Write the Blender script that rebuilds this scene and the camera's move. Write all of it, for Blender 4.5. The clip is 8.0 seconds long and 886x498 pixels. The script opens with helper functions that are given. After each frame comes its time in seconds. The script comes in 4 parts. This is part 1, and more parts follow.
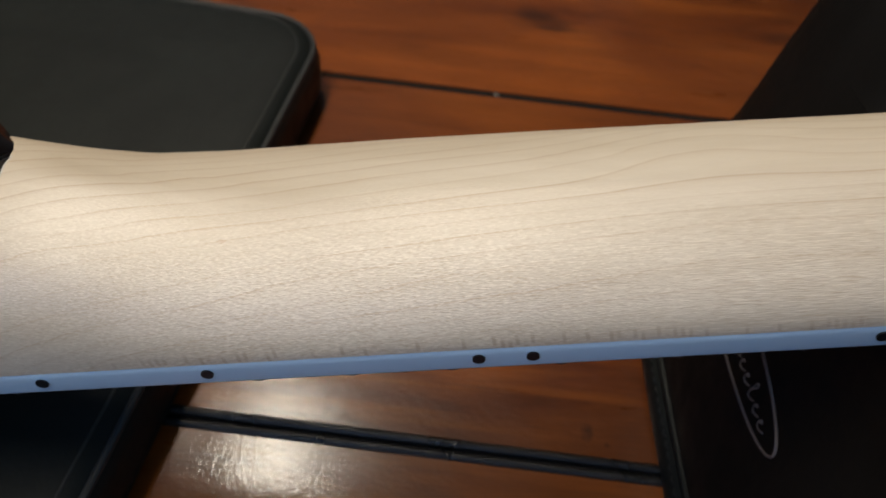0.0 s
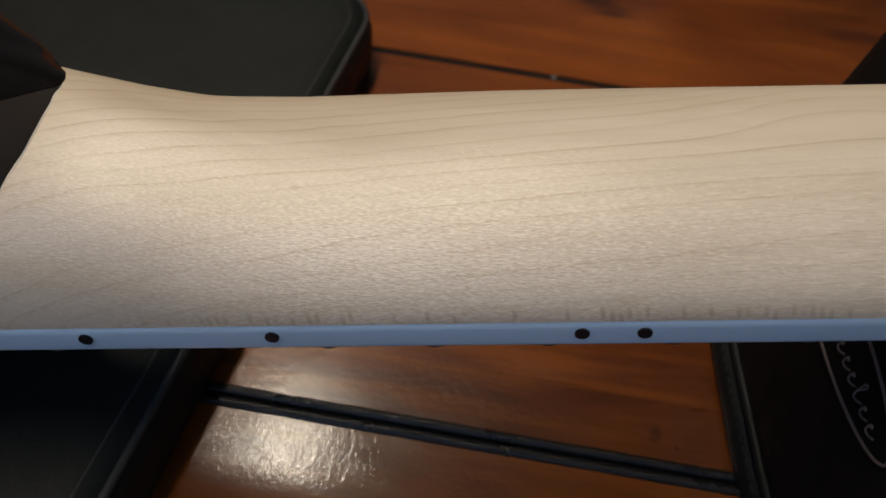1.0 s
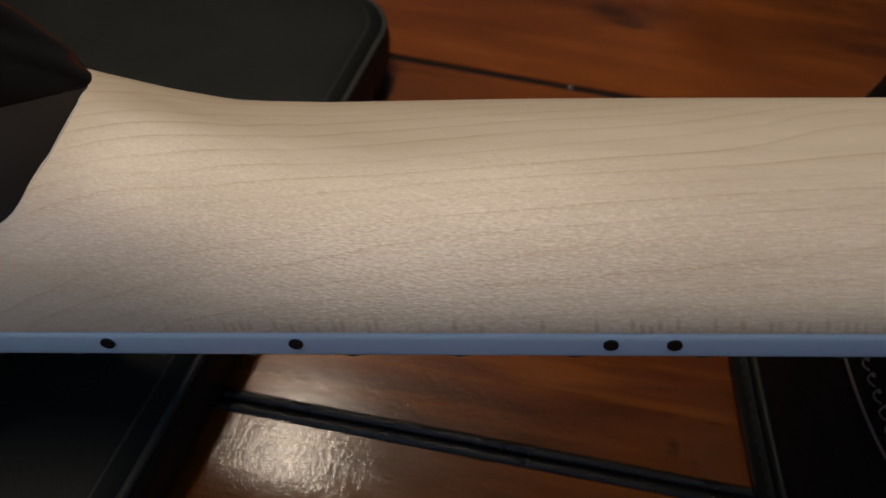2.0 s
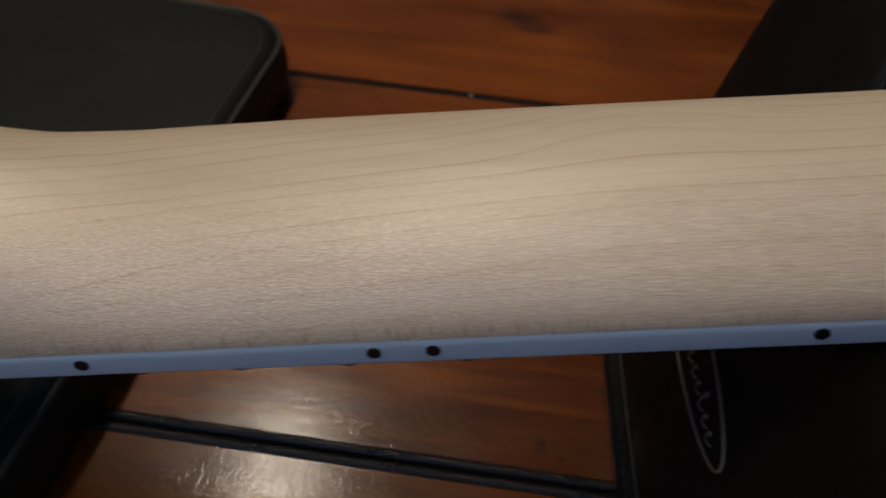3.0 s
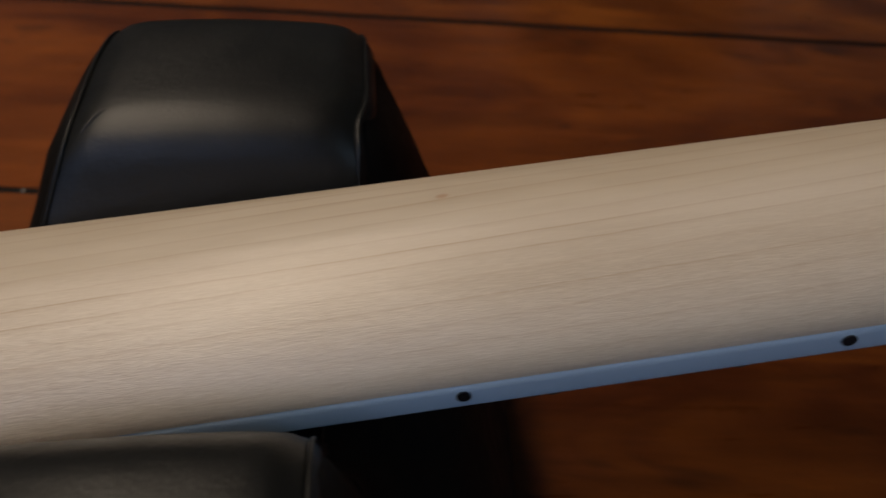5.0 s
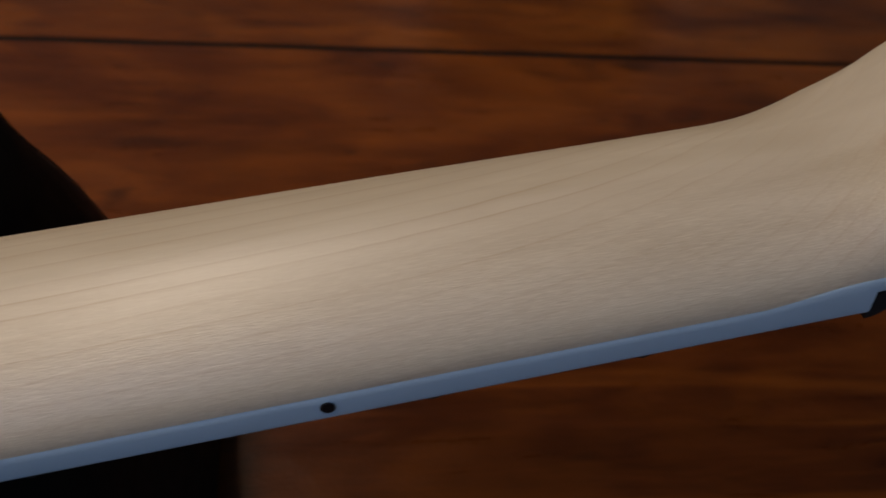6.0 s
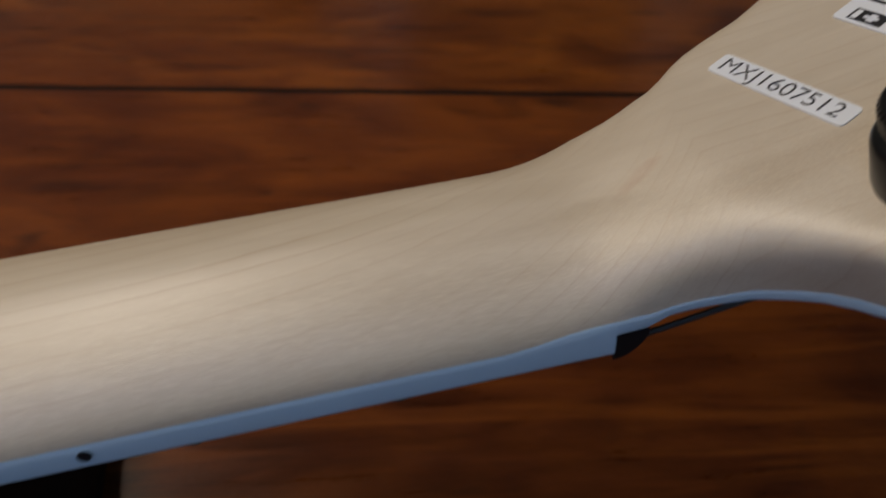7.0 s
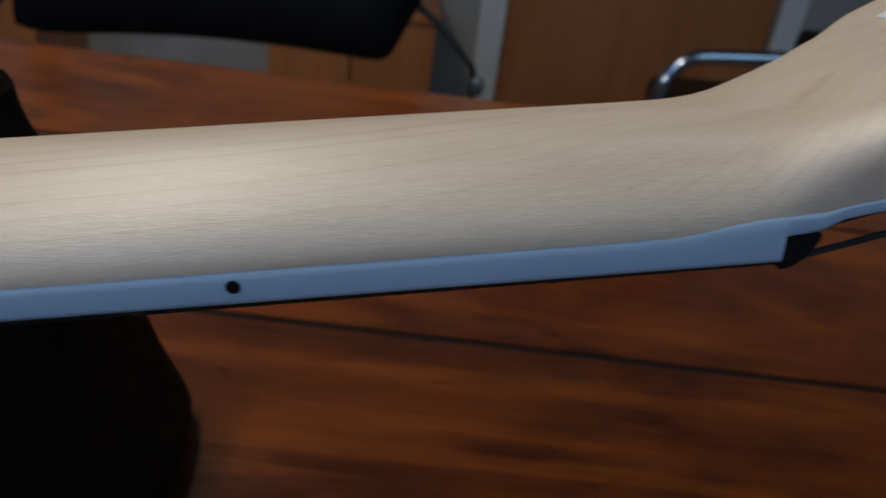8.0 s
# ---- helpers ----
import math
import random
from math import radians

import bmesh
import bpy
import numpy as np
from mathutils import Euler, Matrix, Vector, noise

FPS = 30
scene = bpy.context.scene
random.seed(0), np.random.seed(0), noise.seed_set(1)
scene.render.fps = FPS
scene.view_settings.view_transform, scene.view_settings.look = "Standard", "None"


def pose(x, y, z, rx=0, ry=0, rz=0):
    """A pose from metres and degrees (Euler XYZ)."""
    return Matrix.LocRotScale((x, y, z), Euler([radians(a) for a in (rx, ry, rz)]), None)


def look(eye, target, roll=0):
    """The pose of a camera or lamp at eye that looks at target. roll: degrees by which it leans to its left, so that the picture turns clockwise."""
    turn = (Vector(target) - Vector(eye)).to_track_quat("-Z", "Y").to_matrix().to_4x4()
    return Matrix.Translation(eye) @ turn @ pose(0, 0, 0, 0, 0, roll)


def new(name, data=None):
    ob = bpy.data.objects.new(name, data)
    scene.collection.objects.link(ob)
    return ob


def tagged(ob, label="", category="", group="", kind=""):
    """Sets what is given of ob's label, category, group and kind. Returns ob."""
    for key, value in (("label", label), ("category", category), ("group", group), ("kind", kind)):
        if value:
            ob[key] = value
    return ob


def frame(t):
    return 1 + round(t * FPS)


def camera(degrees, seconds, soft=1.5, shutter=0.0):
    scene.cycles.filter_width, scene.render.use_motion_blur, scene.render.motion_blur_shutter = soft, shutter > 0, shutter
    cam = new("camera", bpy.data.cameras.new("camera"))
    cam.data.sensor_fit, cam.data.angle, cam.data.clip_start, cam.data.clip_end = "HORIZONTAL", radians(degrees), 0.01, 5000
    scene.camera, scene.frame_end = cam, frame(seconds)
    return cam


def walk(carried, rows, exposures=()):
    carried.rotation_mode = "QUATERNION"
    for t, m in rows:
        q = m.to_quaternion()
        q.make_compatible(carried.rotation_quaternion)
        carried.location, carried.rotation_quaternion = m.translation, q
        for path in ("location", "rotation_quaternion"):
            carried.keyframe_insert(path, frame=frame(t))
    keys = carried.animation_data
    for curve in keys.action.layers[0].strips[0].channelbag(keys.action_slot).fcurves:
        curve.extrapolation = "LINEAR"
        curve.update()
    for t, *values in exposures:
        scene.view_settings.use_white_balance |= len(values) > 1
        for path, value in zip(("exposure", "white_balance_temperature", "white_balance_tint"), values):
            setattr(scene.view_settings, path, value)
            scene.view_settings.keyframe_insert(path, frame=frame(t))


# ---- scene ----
# ---------------------------------------------------------------- camera
cam = camera(56.32, 8.0, soft=1.6, shutter=0.2)
cam.data.dof.use_dof, cam.data.dof.focus_distance, cam.data.dof.aperture_fstop = True, 0.138, 24.0
PATH = [
    (0, -0.0983, -0.1099, 0.9548, 42.72, -4.06, 0.96),
    (0.2, -0.1038, -0.1095, 0.9486, 43.10, -4.42, 1.85),
    (0.5, -0.1088, -0.1058, 0.9398, 42.93, -4.69, 2.56),
    (0.7, -0.1115, -0.1053, 0.9372, 43.01, -5.08, 2.93),
    (1, -0.1110, -0.1047, 0.9357, 43.06, -5.31, 3.41),
    (2.3, -0.1149, -0.1034, 0.9342, 43.66, -5.66, 4.34),
    (2.5, -0.1113, -0.1016, 0.9361, 43.43, -5.50, 4.07),
    (2.7, -0.1032, -0.1026, 0.9384, 43.87, -4.67, 3.77),
    (3, -0.0771, -0.1047, 0.9424, 44.07, -3.49, 2.58),
    (3.3, -0.0460, -0.1010, 0.9523, 44.19, -2.07, 1.07),
    (3.5, -0.0292, -0.1016, 0.9566, 44.66, -1.73, -0.08),
    (3.8, -0.0073, -0.0994, 0.9570, 45.12, -2.16, -1.59),
    (4, 0.0093, -0.0992, 0.9616, 45.45, -3.20, -3.15),
    (4.3, 0.0252, -0.1000, 0.9660, 45.24, -3.20, -3.51),
    (4.5, 0.0346, -0.1007, 0.9669, 45.70, -2.88, -3.36),
    (5, 0.0672, -0.1011, 0.9724, 46.40, -3.50, -4.70),
    (5.2, 0.0837, -0.1009, 0.9754, 46.63, -4.25, -5.82),
    (6.3, 0.1581, -0.0994, 0.9851, 47.24, -4.14, -9.78),
    (6.5, 0.1677, -0.0998, 0.9891, 47.27, -4.04, -10.33),
    (6.7, 0.1773, -0.1003, 0.9916, 47.37, -3.96, -10.53),
    (6.9, 0.1843, -0.1022, 0.9932, 47.97, -3.68, -10.53),
    (7, 0.1797, -0.1082, 0.9908, 49.22, -3.68, -9.61),
    (7.1, 0.1724, -0.1242, 0.9813, 51.28, -3.32, -8.39),
    (7.2, 0.1625, -0.1376, 0.9695, 54.02, -3.75, -8.13),
    (7.3, 0.1473, -0.1385, 0.9557, 57.03, -4.50, -7.86),
    (7.4, 0.1372, -0.1353, 0.9439, 59.94, -4.95, -6.54),
    (7.5, 0.1315, -0.1348, 0.9396, 61.86, -6.08, -5.57),
    (7.6, 0.1318, -0.1341, 0.9364, 61.87, -6.22, -4.69),
    (7.7, 0.1351, -0.1335, 0.9361, 61.61, -6.43, -4.31),
    (7.8, 0.1412, -0.1325, 0.9392, 61.71, -6.62, -4.16),
    (8, 0.1623, -0.1339, 0.9478, 60.94, -6.91, -2.97),
]
EXPOSURES = [(0.0, -0.19, 6150, 6), (0.5, -0.67, 6500, 8), (0.9, -0.50, 6450, 8), (1.2, -0.48, 6450, 8), (2.3, -1.02, 6700, 12), (3.2, -0.94, 6600, 12), (5.0, -0.87, 6800, 13), (6.9, -0.67, 6500, 10), (7.4, -0.53, 5900, 6), (8.0, -0.49, 5850, 5)]
walk(cam, [(t, pose(*p)) for t, *p in PATH], EXPOSURES)

# ---------------------------------------------------------------- light
TOP = 0.75          # table top
ROOM = (-2.6, 2.2, -1.2, 2.2, 2.8)      # x0, x1, y0, y1, height
# the second opening is added, unseen, to let in fill light from the right
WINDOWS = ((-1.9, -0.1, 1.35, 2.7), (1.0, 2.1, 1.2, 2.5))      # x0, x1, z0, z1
world = bpy.data.worlds.new("world")
scene.world = world
world.use_nodes = True
sky = world.node_tree.nodes.new("ShaderNodeTexSky")
sky.sky_type, sky.sun_disc = "NISHITA", False
sky.sun_elevation, sky.sun_rotation = radians(35), radians(200)
world.node_tree.links.new(sky.outputs[0], world.node_tree.nodes["Background"].inputs[0])
world.node_tree.nodes["Background"].inputs[1].default_value = 0.1


def area(name, m, sx, sy, watts, colour):
    data = bpy.data.lights.new(name, "AREA")
    data.shape, data.size, data.size_y, data.energy, data.color = "RECTANGLE", sx, sy, watts, colour
    ob = new(name, data)
    ob.matrix_world = m
    return ob


# daylight behind the camera, an added unseen fill window, long lamp over the table
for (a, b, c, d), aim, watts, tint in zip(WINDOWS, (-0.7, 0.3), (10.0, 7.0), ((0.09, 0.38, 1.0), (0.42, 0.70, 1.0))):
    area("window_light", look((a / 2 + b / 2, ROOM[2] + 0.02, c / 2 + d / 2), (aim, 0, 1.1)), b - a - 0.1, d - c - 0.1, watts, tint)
LAMP = (-0.345, 0.130, 1.80)          # middle of the long lamp's diffuser
LAMP_SIZE = (0.07, 1.12)
area("pendant_lamp_light", pose(LAMP[0], LAMP[1], LAMP[2], 0, 0, -6), LAMP_SIZE[0], LAMP_SIZE[1], 14.3, (1.0, 0.85, 0.67))


# ---------------------------------------------------------------- materials
class Nodes:
    """A material with short calls for its nodes."""

    def __init__(self, name):
        self.m = bpy.data.materials.new(name)
        self.m.use_nodes = True
        self.t = self.m.node_tree
        self.b = self.t.nodes["Principled BSDF"]

    def add(self, kind, **values):
        n = self.t.nodes.new("ShaderNode" + kind)
        for k, v in values.items():
            n.inputs[k.replace("_", " ")].default_value = v
        return n

    def link(self, a, b):
        self.t.links.new(a, b)

    def math(self, op, a, b=0.0):
        n = self.t.nodes.new("ShaderNodeMath")
        n.operation = op
        for i, v in enumerate((a, b)):
            if isinstance(v, (int, float)):
                n.inputs[i].default_value = v
            else:
                self.link(v, n.inputs[i])
        return n.outputs[0]

    def coords(self, scale=(1, 1, 1), rot=(0, 0, 0), kind="Object"):
        c = self.t.nodes.new("ShaderNodeTexCoord")
        m = self.t.nodes.new("ShaderNodeMapping")
        m.inputs["Scale"].default_value, m.inputs["Rotation"].default_value = scale, rot
        self.link(c.outputs[kind], m.inputs["Vector"])
        return m.outputs[0]

    def noise(self, vec, scale, detail=3.0, rough=0.5, distort=0.0):
        n = self.add("TexNoise", Scale=scale, Detail=detail, Roughness=rough, Distortion=distort)
        self.link(vec, n.inputs["Vector"])
        return n.outputs["Fac"]

    def ramp(self, fac, *stops):
        n = self.t.nodes.new("ShaderNodeValToRGB")
        els = n.color_ramp.elements
        while len(els) < len(stops):
            els.new(0.5)
        for e, (p, c) in zip(els, stops):
            e.position = p
            e.color = (*(c if isinstance(c, tuple) else (c, c, c)), 1)
        self.link(fac, n.inputs[0])
        return n.outputs[0]

    def mix(self, fac, a, b, blend="MIX"):
        n = self.t.nodes.new("ShaderNodeMix")
        n.data_type, n.blend_type = "RGBA", blend
        for i, v in ((0, fac), (6, a), (7, b)):
            if isinstance(v, (int, float)):
                n.inputs[i].default_value = v
            elif isinstance(v, tuple):
                n.inputs[i].default_value = (*v, 1)
            else:
                self.link(v, n.inputs[i])
        return n.outputs[2]

    def bump(self, height, strength, distance):
        n = self.add("Bump", Strength=strength, Distance=distance)
        self.link(height, n.inputs["Height"])
        if self.b.inputs["Normal"].links:
            self.link(self.b.inputs["Normal"].links[0].from_socket, n.inputs["Normal"])
        self.link(n.outputs[0], self.b.inputs["Normal"])

    def set(self, **values):
        for k, v in values.items():
            i = self.b.inputs[k.replace("_", " ")]
            if isinstance(v, tuple):
                i.default_value = (*v, 1)
            elif isinstance(v, (int, float)):
                i.default_value = v
            else:
                self.link(v, i)
        return self


def plain(name, colour, rough, metal=0.0, vary=0.12, scale=60.0, bump=0.0, coat=0.0, spec=0.5):
    """A paint, plastic or metal with a little unevenness."""
    n = Nodes(name)
    v = n.coords()
    f = n.noise(v, scale, 4)
    lo, hi = tuple(c * (1 - vary) for c in colour), tuple(min(1, c * (1 + vary)) for c in colour)
    n.set(Base_Color=n.ramp(f, (0.3, lo), (0.7, hi)), Metallic=metal, Coat_Weight=coat, Specular_IOR_Level=spec)
    n.set(Roughness=n.ramp(n.noise(v, scale * 0.37, 3), (0.3, rough * 0.85), (0.7, min(1, rough * 1.15))))
    if bump:
        n.bump(n.noise(v, scale * 8, 3), bump, 0.0004)
    return n.m


def maple():
    """Pale satin maple: fine growth lines along the neck, flecks, silk."""
    n = Nodes("maple")
    co = n.t.nodes.new("ShaderNodeTexCoord").outputs["Object"]
    sep = n.t.nodes.new("ShaderNodeSeparateXYZ")
    n.link(co, sep.inputs[0])
    x, y, z = sep.outputs
    low = n.noise(n.coords((2.6, 11, 11)), 1.0, 1)
    # growth lines climb over the back of the neck, steeply at the heel and into the headstock
    r = n.math("ADD", n.math("MULTIPLY", y, 0.93), n.math("MULTIPLY", z, 0.45))
    r = n.math("SUBTRACT", r, n.math("MULTIPLY", x, 0.022))
    r = n.math("ADD", r, n.math("MULTIPLY", n.math("EXPONENT", n.math("MULTIPLY", n.math("ADD", x, 0.405), -22.0)), 0.0150))
    r = n.math("SUBTRACT", r, n.math("MULTIPLY", n.math("EXPONENT", n.math("MULTIPLY", n.math("MINIMUM", x, 0.02), 35.0)), 0.0190))
    # one flame-shaped swell of the rings on the far shoulder
    dx = n.math("DIVIDE", n.math("ADD", x, 0.277), 0.020)
    swell = n.math("EXPONENT", n.math("MULTIPLY", n.math("MULTIPLY", dx, dx), -1.0))
    shoulder = n.ramp(n.math("ADD", n.math("MULTIPLY", y, 30.0), 0.5), (0.38, 0.15), (0.75, 1.0))
    r = n.math("SUBTRACT", r, n.math("MULTIPLY", n.math("MULTIPLY", swell, shoulder), 0.0058))
    r = n.math("ADD", r, n.math("MULTIPLY", low, 0.008))
    r = n.math("ADD", r, n.math("MULTIPLY", n.noise(n.coords((3, 75, 75)), 1.0, 2), 0.0060))
    fine = n.noise(n.coords((60, 500, 500)), 1.0, 2)
    r = n.math("ADD", r, n.math("MULTIPLY", fine, 0.0006))
    rings = n.math("MULTIPLY", r, 300.0)
    saw = n.math("FRACT", rings)
    line = n.ramp(saw, (0.0, 0.0), (0.66, 0.04), (0.86, 0.34), (0.935, 1.0), (0.962, 0.7), (1.0, 0.0))
    # every ring has its own strength
    pick = n.t.nodes.new("ShaderNodeTexWhiteNoise")
    pick.noise_dimensions = "1D"
    n.link(n.math("FLOOR", rings), pick.inputs["W"])
    line = n.math("MULTIPLY", line, n.ramp(pick.outputs["Value"], (0.0, 0.35), (1.0, 1.0)))
    fade = n.ramp(n.noise(n.coords((14, 90, 90)), 1.0, 2), (0.36, 0.30), (0.60, 1.0))
    line = n.math("MULTIPLY", n.math("MULTIPLY", line, fade), n.ramp(n.math("ADD", x, 0.5), (0.25, 1.0), (0.34, 0.92), (0.44, 0.70), (0.505, 0.48)))
    broad = n.noise(n.coords((9, 60, 60)), 1.0, 3)
    base = n.ramp(broad, (0.3, (0.556, 0.469, 0.353)), (0.7, (0.630, 0.546, 0.428)))
    tone = n.ramp(n.noise(n.coords((22, 130, 130)), 1.0, 3, 0.6, 0.3), (0.35, (0.93, 0.91, 0.88)), (0.65, (1.04, 1.04, 1.04)))
    base = n.mix(1.0, base, tone, "MULTIPLY")
    col = n.mix(n.math("MULTIPLY", line, 0.80), base, (0.40, 0.26, 0.14))
    # short rays, plain towards the heel and along the near side, faint elsewhere
    fl = n.noise(n.coords((1000, 4000, 4000), (0, 0, 0.12)), 1.0, 1, 0.5, 0.2)
    long_fl = n.noise(n.coords((430, 5200, 5200), (0, 0, 0.02)), 1.0, 2, 0.55, 0.15)
    shaft = n.ramp(n.math("MULTIPLY", x, -1.0), (0.26, 1.0), (0.33, 0.0))
    fl = n.math("ADD", n.math("MULTIPLY", fl, n.math("SUBTRACT", 1.0, shaft)), n.math("MULTIPLY", long_fl, shaft))
    side = n.ramp(n.math("ADD", n.math("ADD", n.math("MULTIPLY", y, 25), 0.5), n.math("MULTIPLY", n.noise(n.coords((20, 60, 60)), 1.0, 2), 0.3)), (0.28, 1.0), (0.66, 0.12))
    along = n.ramp(n.math("MULTIPLY", x, -1.0), (0.10, 0.50), (0.17, 0.42), (0.26, 1.0), (0.36, 1.0), (0.41, 0.45))
    ray = n.math("MULTIPLY", side, along)
    col = n.mix(n.math("MULTIPLY", n.math("MULTIPLY", n.ramp(fl, (0.53, 0.0), (0.62, 1.0)), ray), 0.36), col, (0.40, 0.28, 0.16))
    # pale dashes: ray figure with some of its sparkle put into the colour
    silk = n.noise(n.coords((900, 3900, 3900), (0, 0, 0.12)), 1.0, 1, 0.5, 0.2)
    long_silk = n.noise(n.coords((300, 4800, 4800), (0, 0, 0.02)), 1.0, 2, 0.55, 0.1)
    silk = n.math("ADD", n.math("MULTIPLY", silk, n.math("SUBTRACT", 1.0, shaft)), n.math("MULTIPLY", long_silk, shaft))
    silk = n.ramp(silk, (0.50, 0.0), (0.62, 1.0))
    col = n.mix(n.math("MULTIPLY", n.math("MULTIPLY", silk, ray), 0.34), col, (0.86, 0.77, 0.63))
    # dark ticks where the rays come out along the near edge
    cell = n.math("MULTIPLY", n.math("ADD", x, n.math("MULTIPLY", z, 0.12)), 760.0)
    odds = n.t.nodes.new("ShaderNodeTexWhiteNoise")
    odds.noise_dimensions = "1D"
    n.link(n.math("FLOOR", cell), odds.inputs["W"])
    there = n.math("MULTIPLY", n.ramp(odds.outputs["Value"], (0.60, 0.0), (0.66, 1.0)), n.ramp(n.math("FRACT", cell), (0.12, 0.0), (0.30, 1.0), (0.62, 1.0), (0.84, 0.0)))
    rise = n.math("SUBTRACT", z, n.math("MULTIPLY", n.math("FRACT", n.math("MULTIPLY", odds.outputs["Value"], 37.0)), 0.0012))
    tick = n.math("MULTIPLY", there, n.ramp(n.math("MULTIPLY", rise, 50.0), (0.29, 0.0), (0.32, 1.0), (0.37, 1.0), (0.42, 0.0)))
    edge = n.ramp(n.math("MULTIPLY", x, -1.0), (0.20, 0.10), (0.32, 1.0), (0.372, 0.9), (0.395, 0.1))
    col = n.mix(n.math("MULTIPLY", n.math("MULTIPLY", tick, edge), 0.55), col, (0.33, 0.23, 0.14))
    # three small mineral marks: place, half lengths, slant, strength
    for px, py, ax, ay, sl, k in ((-0.3633, -0.0103, 0.0011, 0.0007, 0.0, 0.45), (-0.1474, 0.0066, 0.0017, 0.0012, 0.1, 0.85), (0.0105, -0.0027, 0.0075, 0.0022, 0.45, 0.35)):
        dx, dy = n.math("SUBTRACT", x, px), n.math("SUBTRACT", y, py)
        dy = n.math("SUBTRACT", dy, n.math("MULTIPLY", dx, sl))
        q = n.math("ADD", n.math("POWER", n.math("ABSOLUTE", n.math("DIVIDE", dx, ax)), 2), n.math("POWER", n.math("ABSOLUTE", n.math("DIVIDE", dy, ay)), 2))
        q = n.math("ADD", q, n.math("MULTIPLY", n.noise(n.coords((500, 900, 900)), 1.0, 2), 0.8))
        col = n.mix(n.math("MULTIPLY", n.ramp(q, (0.25, 1.0), (1.0, 0.0)), k), col, (0.38, 0.19, 0.09))
    n.set(Base_Color=col, Roughness=n.ramp(fl, (0.3, 0.39), (0.7, 0.46)), Specular_IOR_Level=0.85)
    n.bump(n.math("MULTIPLY", fl, ray), 0.54, 0.00022)
    n.bump(n.noise(n.coords((90, 500, 500)), 1.0, 3), 0.16, 0.0004)
    return n.m


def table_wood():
    """Red-brown varnished hardwood, mottled, with dark knots and a brushed gloss."""
    n = Nodes("table_wood")
    rnd = n.t.nodes.new("ShaderNodeObjectInfo").outputs["Random"]
    co = n.t.nodes.new("ShaderNodeTexCoord").outputs["Object"]
    off = n.t.nodes.new("ShaderNodeVectorMath")
    off.operation = "ADD"
    comb = n.t.nodes.new("ShaderNodeCombineXYZ")
    n.link(n.math("MULTIPLY", rnd, 7.3), comb.inputs[0])
    n.link(n.math("MULTIPLY", rnd, 3.1), comb.inputs[1])
    n.link(co, off.inputs[0])
    n.link(comb.outputs[0], off.inputs[1])

    def at(sx, sy):
        m = n.add("Mapping", Scale=(sx, sy, 1))
        n.link(off.outputs[0], m.inputs["Vector"])
        return m.outputs[0]
    patch = n.noise(at(5, 9), 1.0, 3, 0.55, 0.7)
    big = n.noise(at(11, 24), 1.0, 4, 0.6, 0.9)
    streak = n.noise(at(20, 150), 1.0, 5, 0.65, 0.8)
    col = n.ramp(big, (0.28, (0.030, 0.0064, 0.0022)), (0.48, (0.118, 0.0275, 0.0045)), (0.70, (0.250, 0.070, 0.0085)))
    col = n.mix(0.48, col, n.ramp(streak, (0.3, (0.020, 0.0050, 0.002)), (0.7, (0.150, 0.038, 0.0070))))
    col = n.mix(n.ramp(patch, (0.42, 0.0), (0.66, 0.55)), col, (0.260, 0.072, 0.0085))
    thin = n.noise(at(45, 420), 1.0, 4, 0.7, 0.5)
    col = n.mix(n.ramp(thin, (0.44, 0.0), (0.70, 0.20)), col, (0.036, 0.009, 0.003))
    band = n.noise(at(6, 85), 1.0, 3, 0.55, 0.5)
    col = n.mix(n.ramp(band, (0.50, 0.0), (0.64, 0.16)), col, (0.022, 0.0060, 0.0025))
    edge = n.t.nodes.new("ShaderNodeSeparateXYZ")
    n.link(co, edge.inputs[0])
    figured = n.ramp(n.math("MULTIPLY", edge.outputs[1], 3.0), (0.36, 1.0), (0.60, 0.25))
    light = n.math("MULTIPLY", n.ramp(band, (0.34, 0.45), (0.47, 0.0)), figured)
    col = n.mix(light, col, (0.300, 0.088, 0.0110))
    knots = n.noise(at(18, 42), 1.0, 2, 0.5, 0.4)
    col = n.mix(n.ramp(knots, (0.64, 0.0), (0.76, 0.8)), col, (0.030, 0.010, 0.004))
    pores = n.noise(at(130, 1400), 1.0, 3)
    col = n.mix(n.ramp(pores, (0.56, 0.0), (0.76, 0.22)), col, (0.05, 0.016, 0.006))
    # a few dents and dark marks by the middle joint
    sep = n.t.nodes.new("ShaderNodeSeparateXYZ")
    n.link(co, sep.inputs[0])
    wob = n.math("MULTIPLY", n.noise(at(600, 600), 1.0, 2), 1.4)
    for px, py, ax, ay in ((-0.0457, 0.0085, 0.0022, 0.0038), (-0.0400, 0.0052, 0.0010, 0.0012), (-0.0555, -0.0210, 0.0012, 0.0030), (0.146, 0.226, 0.004, 0.002), (-0.105, 0.110, 0.003, 0.0015)):
        q = n.math("ADD", n.math("POWER", n.math("ABSOLUTE", n.math("DIVIDE", n.math("SUBTRACT", sep.outputs[0], px), ax)), 2), n.math("POWER", n.math("ABSOLUTE", n.math("DIVIDE", n.math("SUBTRACT", sep.outputs[1], py), ay)), 2))
        col = n.mix(n.ramp(n.math("MULTIPLY", n.math("ADD", q, wob), 0.5), (0.25, 0.75), (0.8, 0.0)), col, (0.020, 0.006, 0.003))
    # the two middle planks get darker towards one end
    end_dark = n.math("ADD", sep.outputs[0], n.math("MULTIPLY", n.noise(at(7, 22), 1.0, 3), 0.16))
